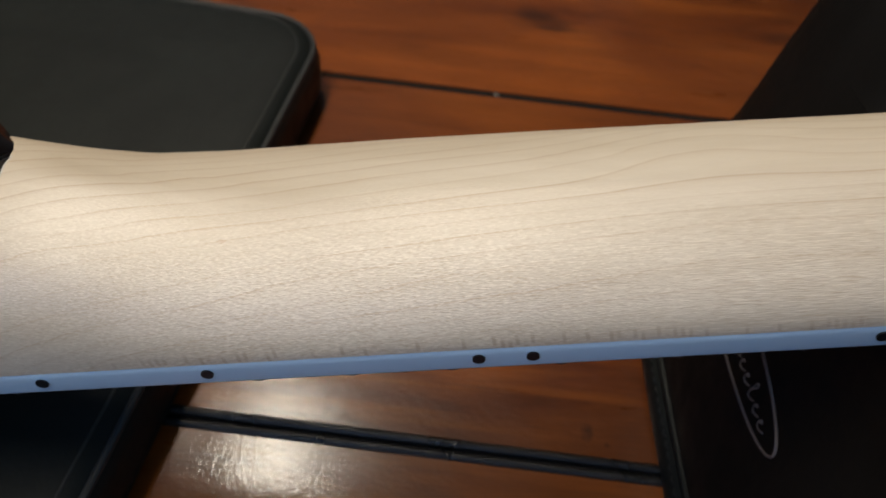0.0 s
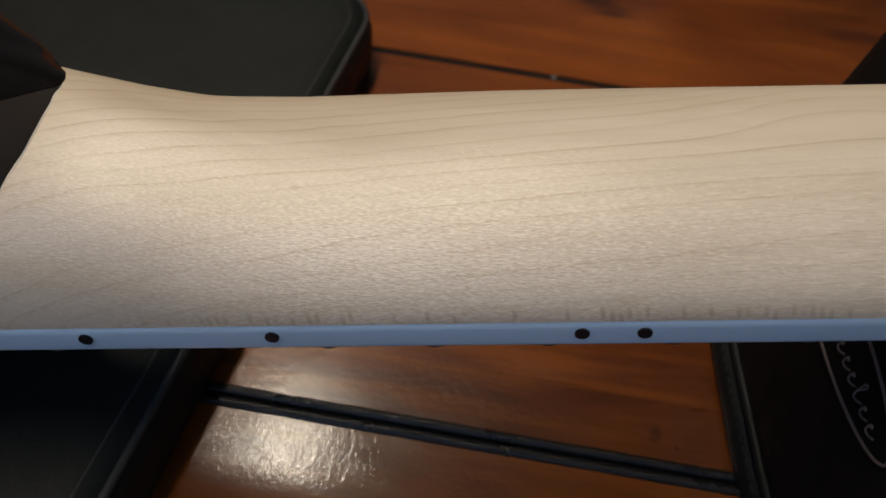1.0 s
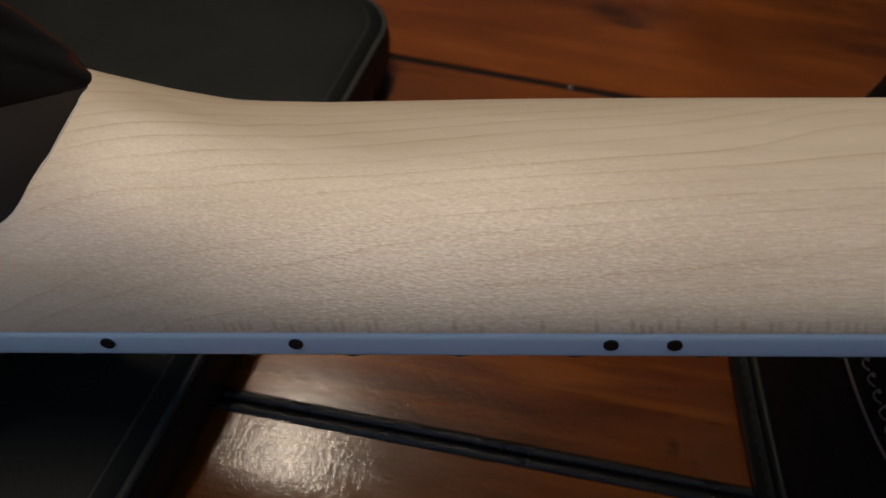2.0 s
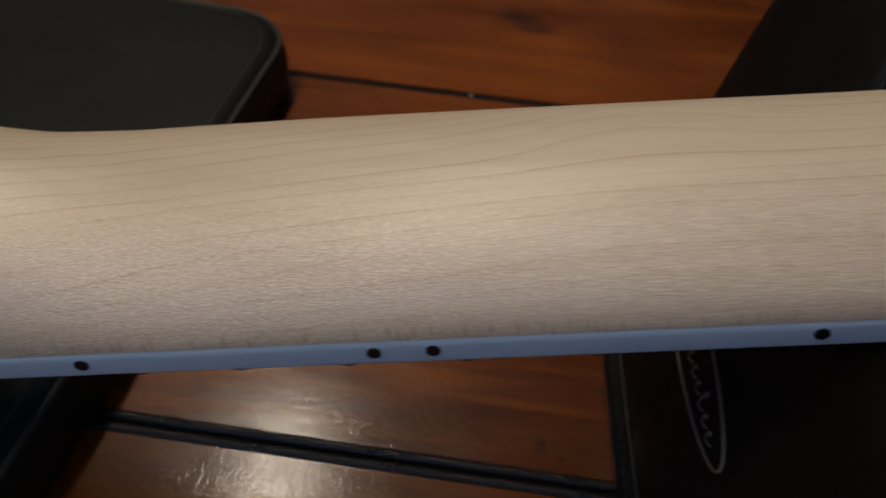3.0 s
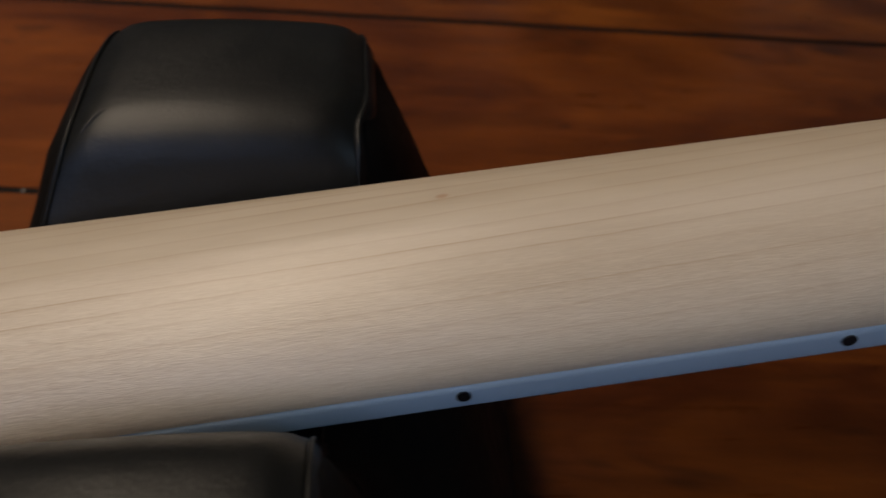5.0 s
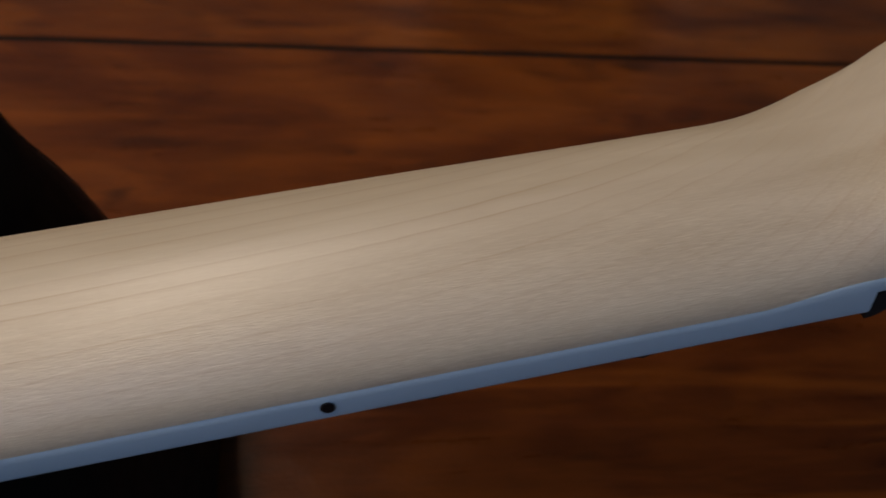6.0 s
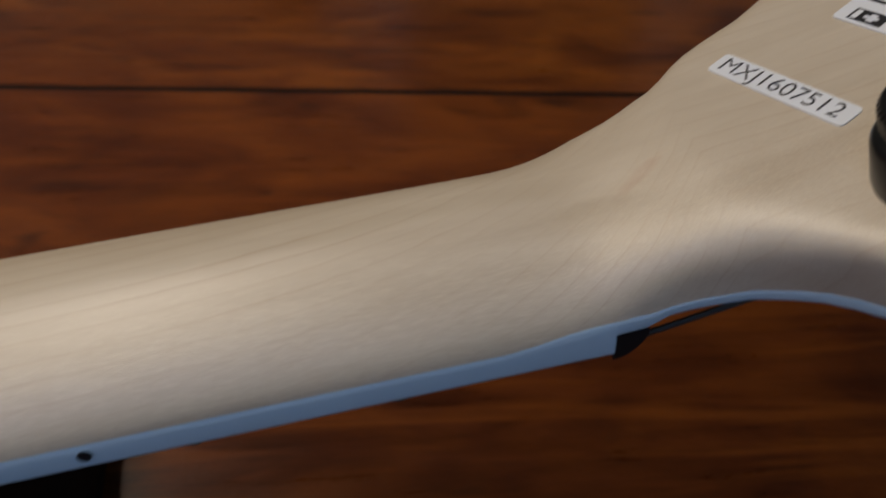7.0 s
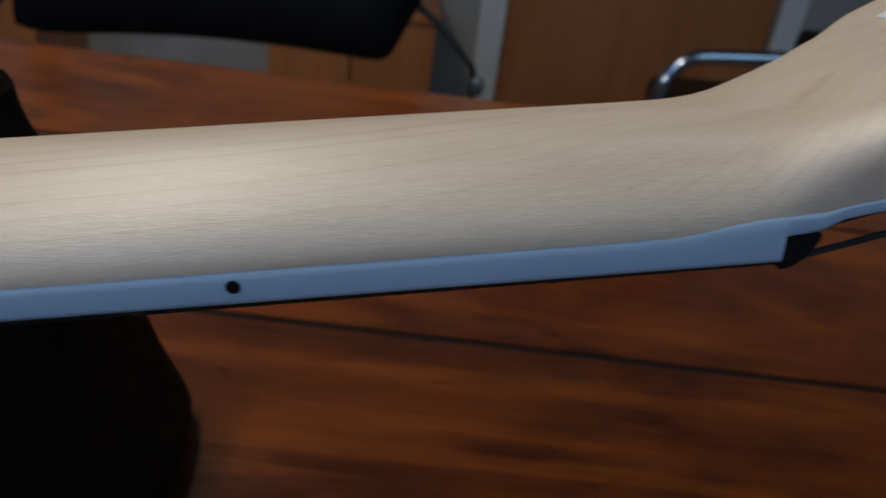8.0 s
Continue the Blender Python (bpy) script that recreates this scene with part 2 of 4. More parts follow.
    end_dark = n.math("MULTIPLY", n.ramp(n.math("MULTIPLY", end_dark, 3.0), (0.10, 0.0), (0.62, 1.0)), n.ramp(n.math("MULTIPLY", sep.outputs[1], 3.0), (0.52, 1.0), (0.80, 0.0)))
    col = n.mix(n.math("MULTIPLY", end_dark, 0.40), col, n.mix(1.0, col, (0.30, 0.28, 0.30), "MULTIPLY"))
    # each plank's multiplier, which also carries some of the light's falloff
    plank_tone = n.t.nodes.new("ShaderNodeObjectInfo").outputs["Color"]
    col = n.mix(1.0, col, plank_tone, "MULTIPLY")
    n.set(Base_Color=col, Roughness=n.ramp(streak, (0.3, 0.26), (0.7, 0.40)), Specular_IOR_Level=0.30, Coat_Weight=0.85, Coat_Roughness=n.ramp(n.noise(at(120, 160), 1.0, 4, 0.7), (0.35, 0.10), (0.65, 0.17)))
    n.bump(n.noise(at(420, 800), 1.0, 3, 0.65), 0.40, 0.0005)
    n.bump(n.noise(at(60, 90), 1.0, 3), 0.18, 0.002)
    # the varnish has its own orange peel and brush marks
    peel = n.add("Bump", Strength=0.16, Distance=0.0004)
    n.link(n.noise(at(800, 460), 1.0, 2, 0.6, 0.4), peel.inputs["Height"])
    n.link(peel.outputs[0], n.b.inputs["Coat Normal"])
    return n.m


def leather(name, colour, rough, grain=900.0, spec=0.5):
    n = Nodes(name)
    v = n.coords()
    vor = n.t.nodes.new("ShaderNodeTexVoronoi")
    vor.feature = "DISTANCE_TO_EDGE"
    n.link(v, vor.inputs["Vector"])
    vor.inputs["Scale"].default_value = grain
    soft = n.noise(v, 35, 3)
    n.set(Specular_IOR_Level=spec, Base_Color=n.ramp(soft, (0.3, tuple(c * 0.8 for c in colour)), (0.7, tuple(c * 1.25 for c in colour))))
    n.set(Roughness=n.ramp(n.noise(v, 120, 3), (0.3, rough * 0.88), (0.7, rough * 1.12)))
    n.bump(n.ramp(vor.outputs["Distance"], (0.0, 0.0), (0.16, 1.0)), 0.10, 0.0002)
    n.bump(n.noise(v, 60, 4), 0.22, 0.0016)
    n.bump(n.noise(v, 340, 4, 0.6), 0.20, 0.0005)
    n.bump(n.noise(v, 1300, 2), 0.28, 0.0002)
    return n.m


def door_wood():
    n = Nodes("door_wood")
    s = n.noise(n.coords((38, 38, 2.2)), 1.0, 4, 0.6, 0.5)
    b = n.noise(n.coords((7, 7, 1.2)), 1.0, 3, 0.5, 0.4)
    col = n.mix(0.5, n.ramp(s, (0.3, (0.42, 0.135, 0.036)), (0.7, (0.62, 0.235, 0.070))), n.ramp(b, (0.3, (0.34, 0.118, 0.036)), (0.7, (0.52, 0.205, 0.070))))
    n.set(Base_Color=col, Roughness=0.35)
    n.bump(s, 0.1, 0.0005)
    return n.m


MAPLE, TABLE = maple(), table_wood()
PAD_LEATHER = leather("pad_leather", (0.0060, 0.0074, 0.0065), 0.52, 2200.0, 0.28)
CRADLE_LEATHER = leather("cradle_leather", (0.0060, 0.0066, 0.0064), 0.38, 2600.0, 0.38)
CHAIR_LEATHER = leather("chair_leather", (0.0035, 0.0035, 0.0045), 0.38, 500.0, 0.22)
SIDE_CLOTH = leather("cradle_side_leather", (0.0058, 0.0052, 0.0045), 0.60, 2600.0, 0.11)
GLINT = plain("pale_glint", (0.15, 0.14, 0.13), 0.8)
SEAM = plain("seam_piping", (0.03, 0.03, 0.028), 0.48)
THREAD = plain("grey_thread", (0.018, 0.018, 0.017), 0.7)
# white plastic, with the window's blue light put into its base colour
BINDING = plain("blue_tinted_binding", (0.43, 0.575, 0.70), 0.40, vary=0.03, scale=40)
EBONY = plain("dark_fingerboard", (0.020, 0.013, 0.010), 0.45, scale=300)
BLACK_PLASTIC = plain("black_plastic", (0.006, 0.006, 0.007), 0.4, spec=0.25)
BLACK_PAINT = plain("black_gloss_paint", (0.004, 0.0025, 0.0025), 0.12, coat=0.0, scale=20, spec=0.07)
# greyer copy of the body's black, carrying the light reflected by the heel step
STEP_GREY = plain("step_grey_black", (0.050, 0.042, 0.037), 0.85, spec=0.1)
BLACK_METAL = plain("black_chrome", (0.012, 0.012, 0.012), 0.28, metal=0.3)
FRET_METAL = plain("nickel_fret", (0.10, 0.10, 0.10), 0.4, metal=1.0)
STRING_METAL = plain("steel_string", (0.05, 0.048, 0.045), 0.4, metal=0.6)
STEP_GREY.node_tree.nodes["Principled BSDF"].inputs["IOR"].default_value = 1.12
PALE_EDGE = plain("lit_edge", (0.50, 0.47, 0.42), 0.6)
STICKER = plain("sticker_paper", (0.78, 0.80, 0.83), 0.45, vary=0.03)
INK = plain("black_ink", (0.015, 0.015, 0.018), 0.6)
LOGO = plain("silver_foil", (0.125, 0.098, 0.082), 0.6)
GAP = plain("dark_gap", (0.006, 0.0045, 0.004), 0.8, spec=0.2)
BEAD = plain("black_bead", (0.006, 0.0055, 0.005), 0.30, spec=0.45, scale=200, bump=0.8)
DARK_METAL = plain("dark_metal", (0.06, 0.055, 0.05), 0.4, metal=0.6)
CHROME = plain("chrome", (0.55, 0.56, 0.58), 0.22, metal=1.0, vary=0.04)
WALL = plain("pale_beige_wall", (0.40, 0.375, 0.335), 0.85, scale=9, bump=0.1)
CEILING = plain("ceiling_paint", (0.24, 0.235, 0.225), 0.9, scale=6)
TRIM = plain("white_trim", (0.80, 0.79, 0.75), 0.4, scale=12, vary=0.05)
FLOOR = plain("grey_floor", (0.22, 0.21, 0.21), 0.55, scale=14)
DOOR = door_wood()
SHADE = plain("lamp_housing", (0.7, 0.68, 0.64), 0.4)


# ---------------------------------------------------------------- mesh helpers
def part(name, bm, material, parent=None, label="", smooth=True, flip=True):
    me = bpy.data.meshes.new(name)
    if flip:
        bmesh.ops.recalc_face_normals(bm, faces=bm.faces)
    bm.to_mesh(me)
    bm.free()
    me.materials.append(material)
    me.polygons.foreach_set("use_smooth", [smooth] * len(me.polygons))
    if smooth:
        me.set_sharp_from_angle(angle=radians(48))
    ob = new(name, me)
    ob.parent = parent
    if label:
        ob["label"] = label
    return ob


def thing(name, m, label, category, group="", kind=""):
    ob = new(name)
    ob.matrix_world = m
    ob.empty_display_size = 0.05
    return tagged(ob, label, category, group, kind)


def loft(sections, closed=True, caps=True):
    """A skin over rows of points; closed: each row is a loop."""
    bm = bmesh.new()
    rows = [[bm.verts.new(p) for p in s] for s in sections]
    k = len(rows[0])
    for a, b in zip(rows, rows[1:]):
        for i in range(k if closed else k - 1):
            j = (i + 1) % k
            bm.faces.new((a[i], a[j], b[j], b[i]))
    if caps and closed:
        bm.faces.new(rows[0])
        bm.faces.new(list(reversed(rows[-1])))
    return bm


def box(x0, x1, y0, y1, z0, z1, bevel=0.0, segments=2):
    bm = bmesh.new()
    bmesh.ops.create_cube(bm, size=1)
    for v in bm.verts:
        v.co = Vector(((x0, x1)[v.co.x > 0], (y0, y1)[v.co.y > 0], (z0, z1)[v.co.z > 0]))
    if bevel:
        bmesh.ops.bevel(bm, geom=bm.edges[:], offset=bevel, segments=segments, affect="EDGES", profile=0.5)
    return bm


def tube(points, r, sides=12, caps=True):
    """A round rod along points; r is one radius or one for each point."""
    pts = [Vector(p) for p in points]
    rs = r if isinstance(r, (list, tuple)) else [r] * len(pts)
    d0 = (pts[1] - pts[0]).normalized()
    side = d0.orthogonal().normalized()
    rows = []
    for i, p in enumerate(pts):
        d = (pts[min(i + 1, len(pts) - 1)] - pts[max(i - 1, 0)]).normalized()
        side = (side - d * side.dot(d)).normalized()
        up = d.cross(side)
        rows.append([p + rs[i] * (math.cos(a) * side + math.sin(a) * up) for a in (2 * math.pi * k / sides for k in range(sides))])
    return loft(rows, True, caps)


def lathe(profile, sides=32):
    """A turned solid about z from (radius, height) pairs."""
    rows = [[(r * math.cos(2 * math.pi * k / sides), r * math.sin(2 * math.pi * k / sides), h) for k in range(sides)] for r, h in profile]
    return loft(rows)


def rounded_rect(x0, x1, y0, y1, r, n=6):
    out = []
    for cx, cy, a0 in ((x1 - r, y1 - r, 0), (x0 + r, y1 - r, 90), (x0 + r, y0 + r, 180), (x1 - r, y0 + r, 270)):
        for i in range(n + 1):
            a = radians(a0 + 90 * i / n)
            out.append((cx + r * math.cos(a), cy + r * math.sin(a)))
    return out


def arc(points, n=8):
    """A smooth line through points (Catmull-Rom)."""
    p = [Vector(q) for q in points]
    p = [2 * p[0] - p[1]] + p + [2 * p[-1] - p[-2]]
    out = []
    for a, b, c, d in zip(p, p[1:], p[2:], p[3:]):
        for i in range(n):
            t = i / n
            out.append(0.5 * (2 * b + (c - a) * t + (2 * a - 5 * b + 4 * c - d) * t * t + (3 * b - a - 3 * c + d) * t ** 3))
    return out + [p[-2]]


def ease(a, b, x):
    t = min(1, max(0, (x - a) / (b - a)))
    return t * t * (3 - 2 * t)


def lerp_table(x, *pairs):
    for (x0, v0), (x1, v1) in zip(pairs, pairs[1:]):
        if x <= x1:
            t = max(0, (x - x0) / (x1 - x0))
            return v0 + (v1 - v0) * t
    return pairs[-1][1]


# ---------------------------------------------------------------- the room
def room():
    x0, x1, y0, y1, h = ROOM
    t = 0.12
    tagged(part("floor", box(x0 - t, x1 + t, y0 - t, y1 + t, -0.1, 0), FLOOR, smooth=False), "plain grey floor of a living room", "floor", kind="structure")
    tagged(part("ceiling", box(x0 - t, x1 + t, y0 - t, y1 + t, h, h + 0.1), CEILING, smooth=False), "plain dull painted room ceiling", "ceiling", kind="structure")
    tagged(part("wall_west", box(x0 - t, x0, y0, y1, 0, h), WALL, smooth=False), "plain pale beige painted wall", "wall", kind="structure")
    tagged(part("wall_east", box(x1, x1 + t, y0, y1, 0, h), WALL, smooth=False), "plain pale beige painted wall", "wall", kind="structure")
    # north wall with the door opening
    d0, d1, dh = DOOR_X
    wall = thing("wall_north", pose(0, 0, 0), "pale beige painted wall around a wooden door", "wall", kind="structure")
    part("panel", box(x0, d0, y1, y1 + t, 0, h), WALL, wall, smooth=False)
    part("panel", box(d1, x1, y1, y1 + t, 0, h), WALL, wall, smooth=False)
    part("panel", box(d0, d1, y1, y1 + t, dh, h), WALL, wall, smooth=False)
    # south wall with the window opening
    wall = thing("wall_south", pose(0, 0, 0), "pale beige painted wall with two window openings", "wall", kind="structure")
    at = x0
    for w0, w1, z0, z1 in WINDOWS:
        part("panel", box(at, w0, y0 - t, y0, 0, h), WALL, wall, smooth=False)
        part("panel", box(w0, w1, y0 - t, y0, 0, z0), WALL, wall, smooth=False)
        part("panel", box(w0, w1, y0 - t, y0, z1, h), WALL, wall, smooth=False)
        at = w1
    part("panel", box(at, x1, y0 - t, y0, 0, h), WALL, wall, smooth=False)


DOOR_X = (0.525, 1.300, 2.03)
room()


def door():
    x0, x1, h = DOOR_X
    y = ROOM[3]
    d = thing("door_1", pose(0, 0, 0), "closed brown wooden door in a white frame", "door", kind="structure")
    leaf = part("door_leaf", box(x0 + 0.004, x1 - 0.004, y + 0.01, y + 0.05, 0.008, h - 0.004, 0.003), DOOR, d, smooth=False)
    for a, b, c, e in ((x0 + 0.11, (x0 + x1) / 2 - 0.05, 0.20, 0.86), ((x0 + x1) / 2 + 0.05, x1 - 0.11, 0.20, 0.86), (x0 + 0.11, x1 - 0.11, 1.02, 1.90)):
        part("door_panel", box(a, b, y + 0.006, y + 0.012, c, e, 0.003), DOOR, leaf, smooth=False)
    part("door_frame", box(x0 - 0.075, x0 - 0.001, y - 0.022, y - 0.001, 0, h + 0.075, 0.006), TRIM, d, "white painted frame", smooth=False)
    part("door_frame", box(x1 + 0.001, x1 + 0.075, y - 0.022, y - 0.001, 0, h + 0.075, 0.006), TRIM, d, "white painted frame", smooth=False)
    part("door_frame", box(x0, x1, y - 0.022, y - 0.001, h + 0.001, h + 0.075, 0.006), TRIM, d, "white painted frame", smooth=False)


door()


def window(name, x0, x1, z0, z1):
    w = thing(name, pose(0, 0, 0), "unseen white framed window with daylight behind it", "window", kind="structure")
    y = ROOM[2]
    for a, b, c, e in ((x0, x0 + 0.05, z0, z1), (x1 - 0.05, x1, z0, z1), (x0 + 0.05, x1 - 0.05, z0, z0 + 0.05), (x0 + 0.05, x1 - 0.05, z1 - 0.05, z1)):
        part("window_frame", box(a, b, y - 0.08, y - 0.03, c, e, 0.004), TRIM, w, smooth=False)


window("window_1", *WINDOWS[0])
# unseen window added round the right-hand fill light
window("fill_window", *WINDOWS[1])


# ---------------------------------------------------------------- the table
TURN = -4.70        # the planks run at this angle to the neck
PLANK_TONES = ((0.9, 0.9, 0.9, 1), (0.85, 0.82, 0.8, 1), (0.95, 0.89, 0.82, 1), (1.02, 0.97, 0.90, 1), (1.18, 1.08, 0.95, 1), (1.45, 1.42, 1.2, 1))      # per-plank tone multipliers, partly standing in for uneven light over the table
SEAMS = (-0.487, -0.325, -0.163, -0.0022, 0.1622, 0.321, 0.487)


def table():
    t = thing("dining_table", pose(0, 0, 0, 0, 0, TURN), "red-brown varnished wooden plank table with black joints", "table")
    u0, u1 = -1.0, 1.0
    gaps = {-0.0022: 0.0034, 0.1622: 0.0021, 0.321: 0.0026}
    for a, b in zip(SEAMS, SEAMS[1:]):
        ga, gb = gaps.get(a, 0.0012), gaps.get(b, 0.0012)
        bm = box(u0, u1, a + ga, b - gb, TOP - 0.03, TOP)
        rim = (b - gb) if b == SEAMS[-1] else (a + ga) if a == SEAMS[0] else None
        edges = [e for e in bm.edges if rim is not None and all(abs(v.co.y - rim) < 1e-6 and v.co.z > TOP - 0.001 for v in e.verts)]
        if edges:
            bmesh.ops.bevel(bm, geom=edges, offset=0.012, segments=5, affect="EDGES", profile=0.5)
        part("plank", bm, TABLE, t, smooth=False).color = PLANK_TONES[SEAMS.index(a)]
    part("underframe", box(u0 + 0.1, u1 - 0.1, -0.40, 0.40, TOP - 0.10, TOP - 0.0305, 0.004), GAP, t, smooth=False)
    for v in SEAMS[1:-1]:
        part("joint", box(u0 + 0.002, u1 - 0.002, v - 0.0035, v + 0.0035, TOP - 0.028, TOP - 0.0006), GAP, t, "black filled joint", smooth=False)
    # the joint nearest the middle is edged with two black beads
    for v in (-0.0041, -0.0003):
        part("joint_bead", tube([(u0, v, TOP - 0.0004), (u1, v, TOP - 0.0004)], 0.0015, 12), BEAD, t, "black beading along the joint")
    for u in (u0 + 0.12, u1 - 0.12):
        for v in (-0.38, 0.38):
            part("leg", box(u - 0.04, u + 0.04, v - 0.04, v + 0.04, 0, TOP - 0.0305, 0.006), TABLE, t, smooth=False)


table()


# ---------------------------------------------------------------- the leather pad under the guitar
def pad():
    m = pose(-0.1330, 0.1790, TOP, 0, 0, -9.46)
    t = thing("leather_pad", m, "flat black padded leather cushion lying on the table", "cushion")
    x0, y0, h = -0.245, -0.42, 0.025
    rows = []
    for dz, ins in ((0.0005, 0.003), (0.002, 0.0008), (0.006, 0.0), (0.016, 0.0), (0.0205, 0.0010), (0.0233, 0.0035), (0.0246, 0.0075), (0.025, 0.0125), (0.0252, 0.030)):
        rows.append([(x, y, dz) for x, y in rounded_rect(x0 + ins, -ins, y0 + ins, -ins, 0.026 - ins * 0.6, 8)])
    part("cover", loft(rows), PAD_LEATHER, t)
    for ins, z, r in ((0.0022, 0.0220, 0.0011), (0.0070, 0.0243, 0.0004)):
        ring = [(x, y, z) for x, y in rounded_rect(x0 + ins, -ins, y0 + ins, -ins, 0.024, 8)]
        part("piping", tube(ring + ring[:1], r, 8, False), SEAM, t, "thin raised seam round the edge")


pad()


# ---------------------------------------------------------------- the neck cradle
CX0, CX1, CY, CH = (-0.025, 0.0095), (0.109, 0.0700), (0.100, 0.083), 0.125


def cradle_span(s):
    """Half sizes of the tapering block at the height share s."""
    k = s ** 1.3
    return CX0[0] + (CX0[1] - CX0[0]) * k, CX1[0] + (CX1[1] - CX1[0]) * s ** 1.15, CY[0] + (CY[1] - CY[0]) * k


def corner(y, z):
    """How far the west end draws in towards its far corner."""
    return 0.0092 * (1 - ease(0.055, 0.115, z)) * math.exp(-max(0.0, CY[0] - 0.012 - y) / 0.016) if y > 0 else 0.0


def cradle_ends(y, z):
    """Where the cover and the two end panels end along x: cover west, cover east, panel west, panel east."""
    a, b, w = cradle_span(max(0.0, min(1, z / CH)))
    tuck = 0.004 * math.exp(-max(0.0, w - abs(y)) / 0.008)
    a, b = a + tuck + corner(y, z), b - tuck
    near = 1 - ease(-0.02, 0.02, y)
    pull = max(ease(0.085, 0.118, z), 1 - ease(0.045, 0.060, abs(y)))
    cap = 0.0597 * near + (1 - near) * (0.0668 + 0.0019 * ease(0.041, 0.050, y))
    west = a + pull * (0.0012 - 0.0044 * near)
    east = b - pull * max(0.0, b - cap)
    return west, east, a - near * 0.0050 * ease(0.070, 0.095, z), b - (0.0012 + 0.0070 * near) * ease(0.040, 0.100, z)


def cradle():
    t = thing("neck_cradle", pose(0, 0, TOP), "black padded leather neck cradle standing on the table", "guitar cradle")
    # half profile across the notch: (y, z) from the notch's middle out over the horn and down
    prof = [(0.0, 0.1005), (0.012, 0.1005), (0.022, 0.1010), (0.0262, 0.1035), (0.0290, 0.108), (0.0318, 0.1135), (0.0345, 0.1185), (0.0380, 0.1222), (0.0425, 0.1242), (0.050, 0.1250),
            (0.062, 0.1255), (0.073, 0.1255), (0.0785, 0.1242), (0.0815, 0.1212), (0.0832, 0.1165)]
    for s in (0.80, 0.6, 0.4, 0.2, 0.05, 0.0):
        prof.append((cradle_span(s)[2] + (0.0015 if s > 0 else -0.001), s * CH))
    prof = [(p.x, max(0.0, p.y)) for p in arc([(y, z, 0) for y, z in prof], 3)]
    # the near horn stands a little higher and closer to the neck
    near = [(y - 0.0022 * ease(0.02, 0.03, y) * (1 - ease(0.06, 0.08, y)), z + 0.0026 * ease(0.100, 0.118, z)) for y, z in prof[1:]]
    full = [(-y, z) for y, z in reversed(near)] + prof
    cols = []
    n = 20
    for y, z in full:
        a, b, _, _ = cradle_ends(y, z)
        row = []
        for i in range(n + 1):
            f = i / n
            # soft shoulders at both ends, a slight crown between
            e = min(f, 1 - f) * (b - a)
            drop = 0.0026 * math.exp(-e / 0.0024) if z > 0.004 else 0.0
            crown = 0.0012 * math.sin(math.pi * f)
            out = 1 if y > 0 else -1
            top = ease(0.6, 1.0, z / CH)
            # the near horn leans down a little towards the west
            lean = 0.0028 * (1 - f) * (1 - ease(-0.024, -0.010, y)) * ease(0.094, 0.106, z)
            row.append((a + (b - a) * f, y - out * (drop - crown) * (1 - top), z - (drop - crown) * top - lean))
        cols.append(row)
    bm = bmesh.new()
    grid = [[bm.verts.new(p) for p in row] for row in cols]
    for g, h in zip(grid, grid[1:]):
        for i in range(n):
            bm.faces.new((g[i], g[i + 1], h[i + 1], h[i]))
    part("cover", bm, CRADLE_LEATHER, t, "black leather cover over the notch and horns")
    # the two end panels, slightly puffed
    for end, sign in ((0, -1), (1, 1)):
        bm = bmesh.new()
        rim = []
        for row in cols:
            x, y, z = row[0] if end == 0 else row[-1]
            rim.append((x + sign * 0.0006, y, z))
        k2 = len(rim) // 2
        sides = (rim[:k2 + 1][::-1], rim[k2:])      # from the notch's middle outwards: near, far
        inner_top = [max(range(len(q)), key=lambda i: q[i][2]) for q in sides]

        def cross(q, lo, hi, z):
            best = min(range(lo, hi), key=lambda i: abs(q[i][2] - z))
            for i in range(lo, hi - 1):
                z0, z1 = q[i][2], q[i + 1][2]
                if min(z0, z1) <= z <= max(z0, z1) and z0 != z1:
                    return q[i][1] + (q[i + 1][1] - q[i][1]) * (z - z0) / (z1 - z0)
            return q[best][1]

        def patch(levels, span, q_top):
            rows = []
            for z in levels:
                ya, yb = span(z)
                row = []
                for i in range(13):
                    y = ya + (yb - ya) * i / 12
                    ends = cradle_ends(y, z)
                    v = abs(y)
                    notch = v - abs(ya) if z >= 0.1005 else (0.1005 - z if v < 0.022 else math.hypot(v - 0.022, 0.1005 - z))
                    d = min(max(0.0, notch), abs(yb) - v, max(0.0, z - 0.011) if end == 0 else z + 0.004, max(0.0, q_top - z))
                    step = abs(ends[end + 2] - ends[end]) * ease(0.06, 0.09, z)
                    puff = 0.0032 * (1 - math.exp(-d / 0.008)) + 0.0004 + (0.0026 * ease(0.0, 0.05, y) * math.exp(-((z - 0.012) / 0.013) ** 2) if end else 0.0)
                    row.append(bm.verts.new((ends[end + 2] + sign * (puff - (0.0012 + step) * math.exp(-d / (0.003 + 0.75 * step))), y, z)))
                rows.append(row)
            for r0, r1 in zip(rows, rows[1:]):
                for i in range(12):
                    bm.faces.new((r0[i], r0[i + 1], r1[i + 1], r1[i]))
        mid = 0.1005
        for q, top in zip(sides, inner_top):
            patch([mid * i / 12 for i in range(13)], lambda z, q=q, top=top: (0.0, cross(q, top, len(q), z)), q[top][2])
            ztop = q[top][2] - 0.0002
            patch([mid + (ztop - mid) * (1 - (1 - i / 16) ** 2.2) for i in range(17)], lambda z, q=q, top=top: (cross(q, 0, top + 1, z), cross(q, top, len(q), z)), q[top][2])
        bmesh.ops.remove_doubles(bm, verts=bm.verts, dist=0.00002)
        part("end_panel", bm, SIDE_CLOTH, t, "dull black leather end panel")
        # turned edge of the cover, lapping over the end panel
        lap = []
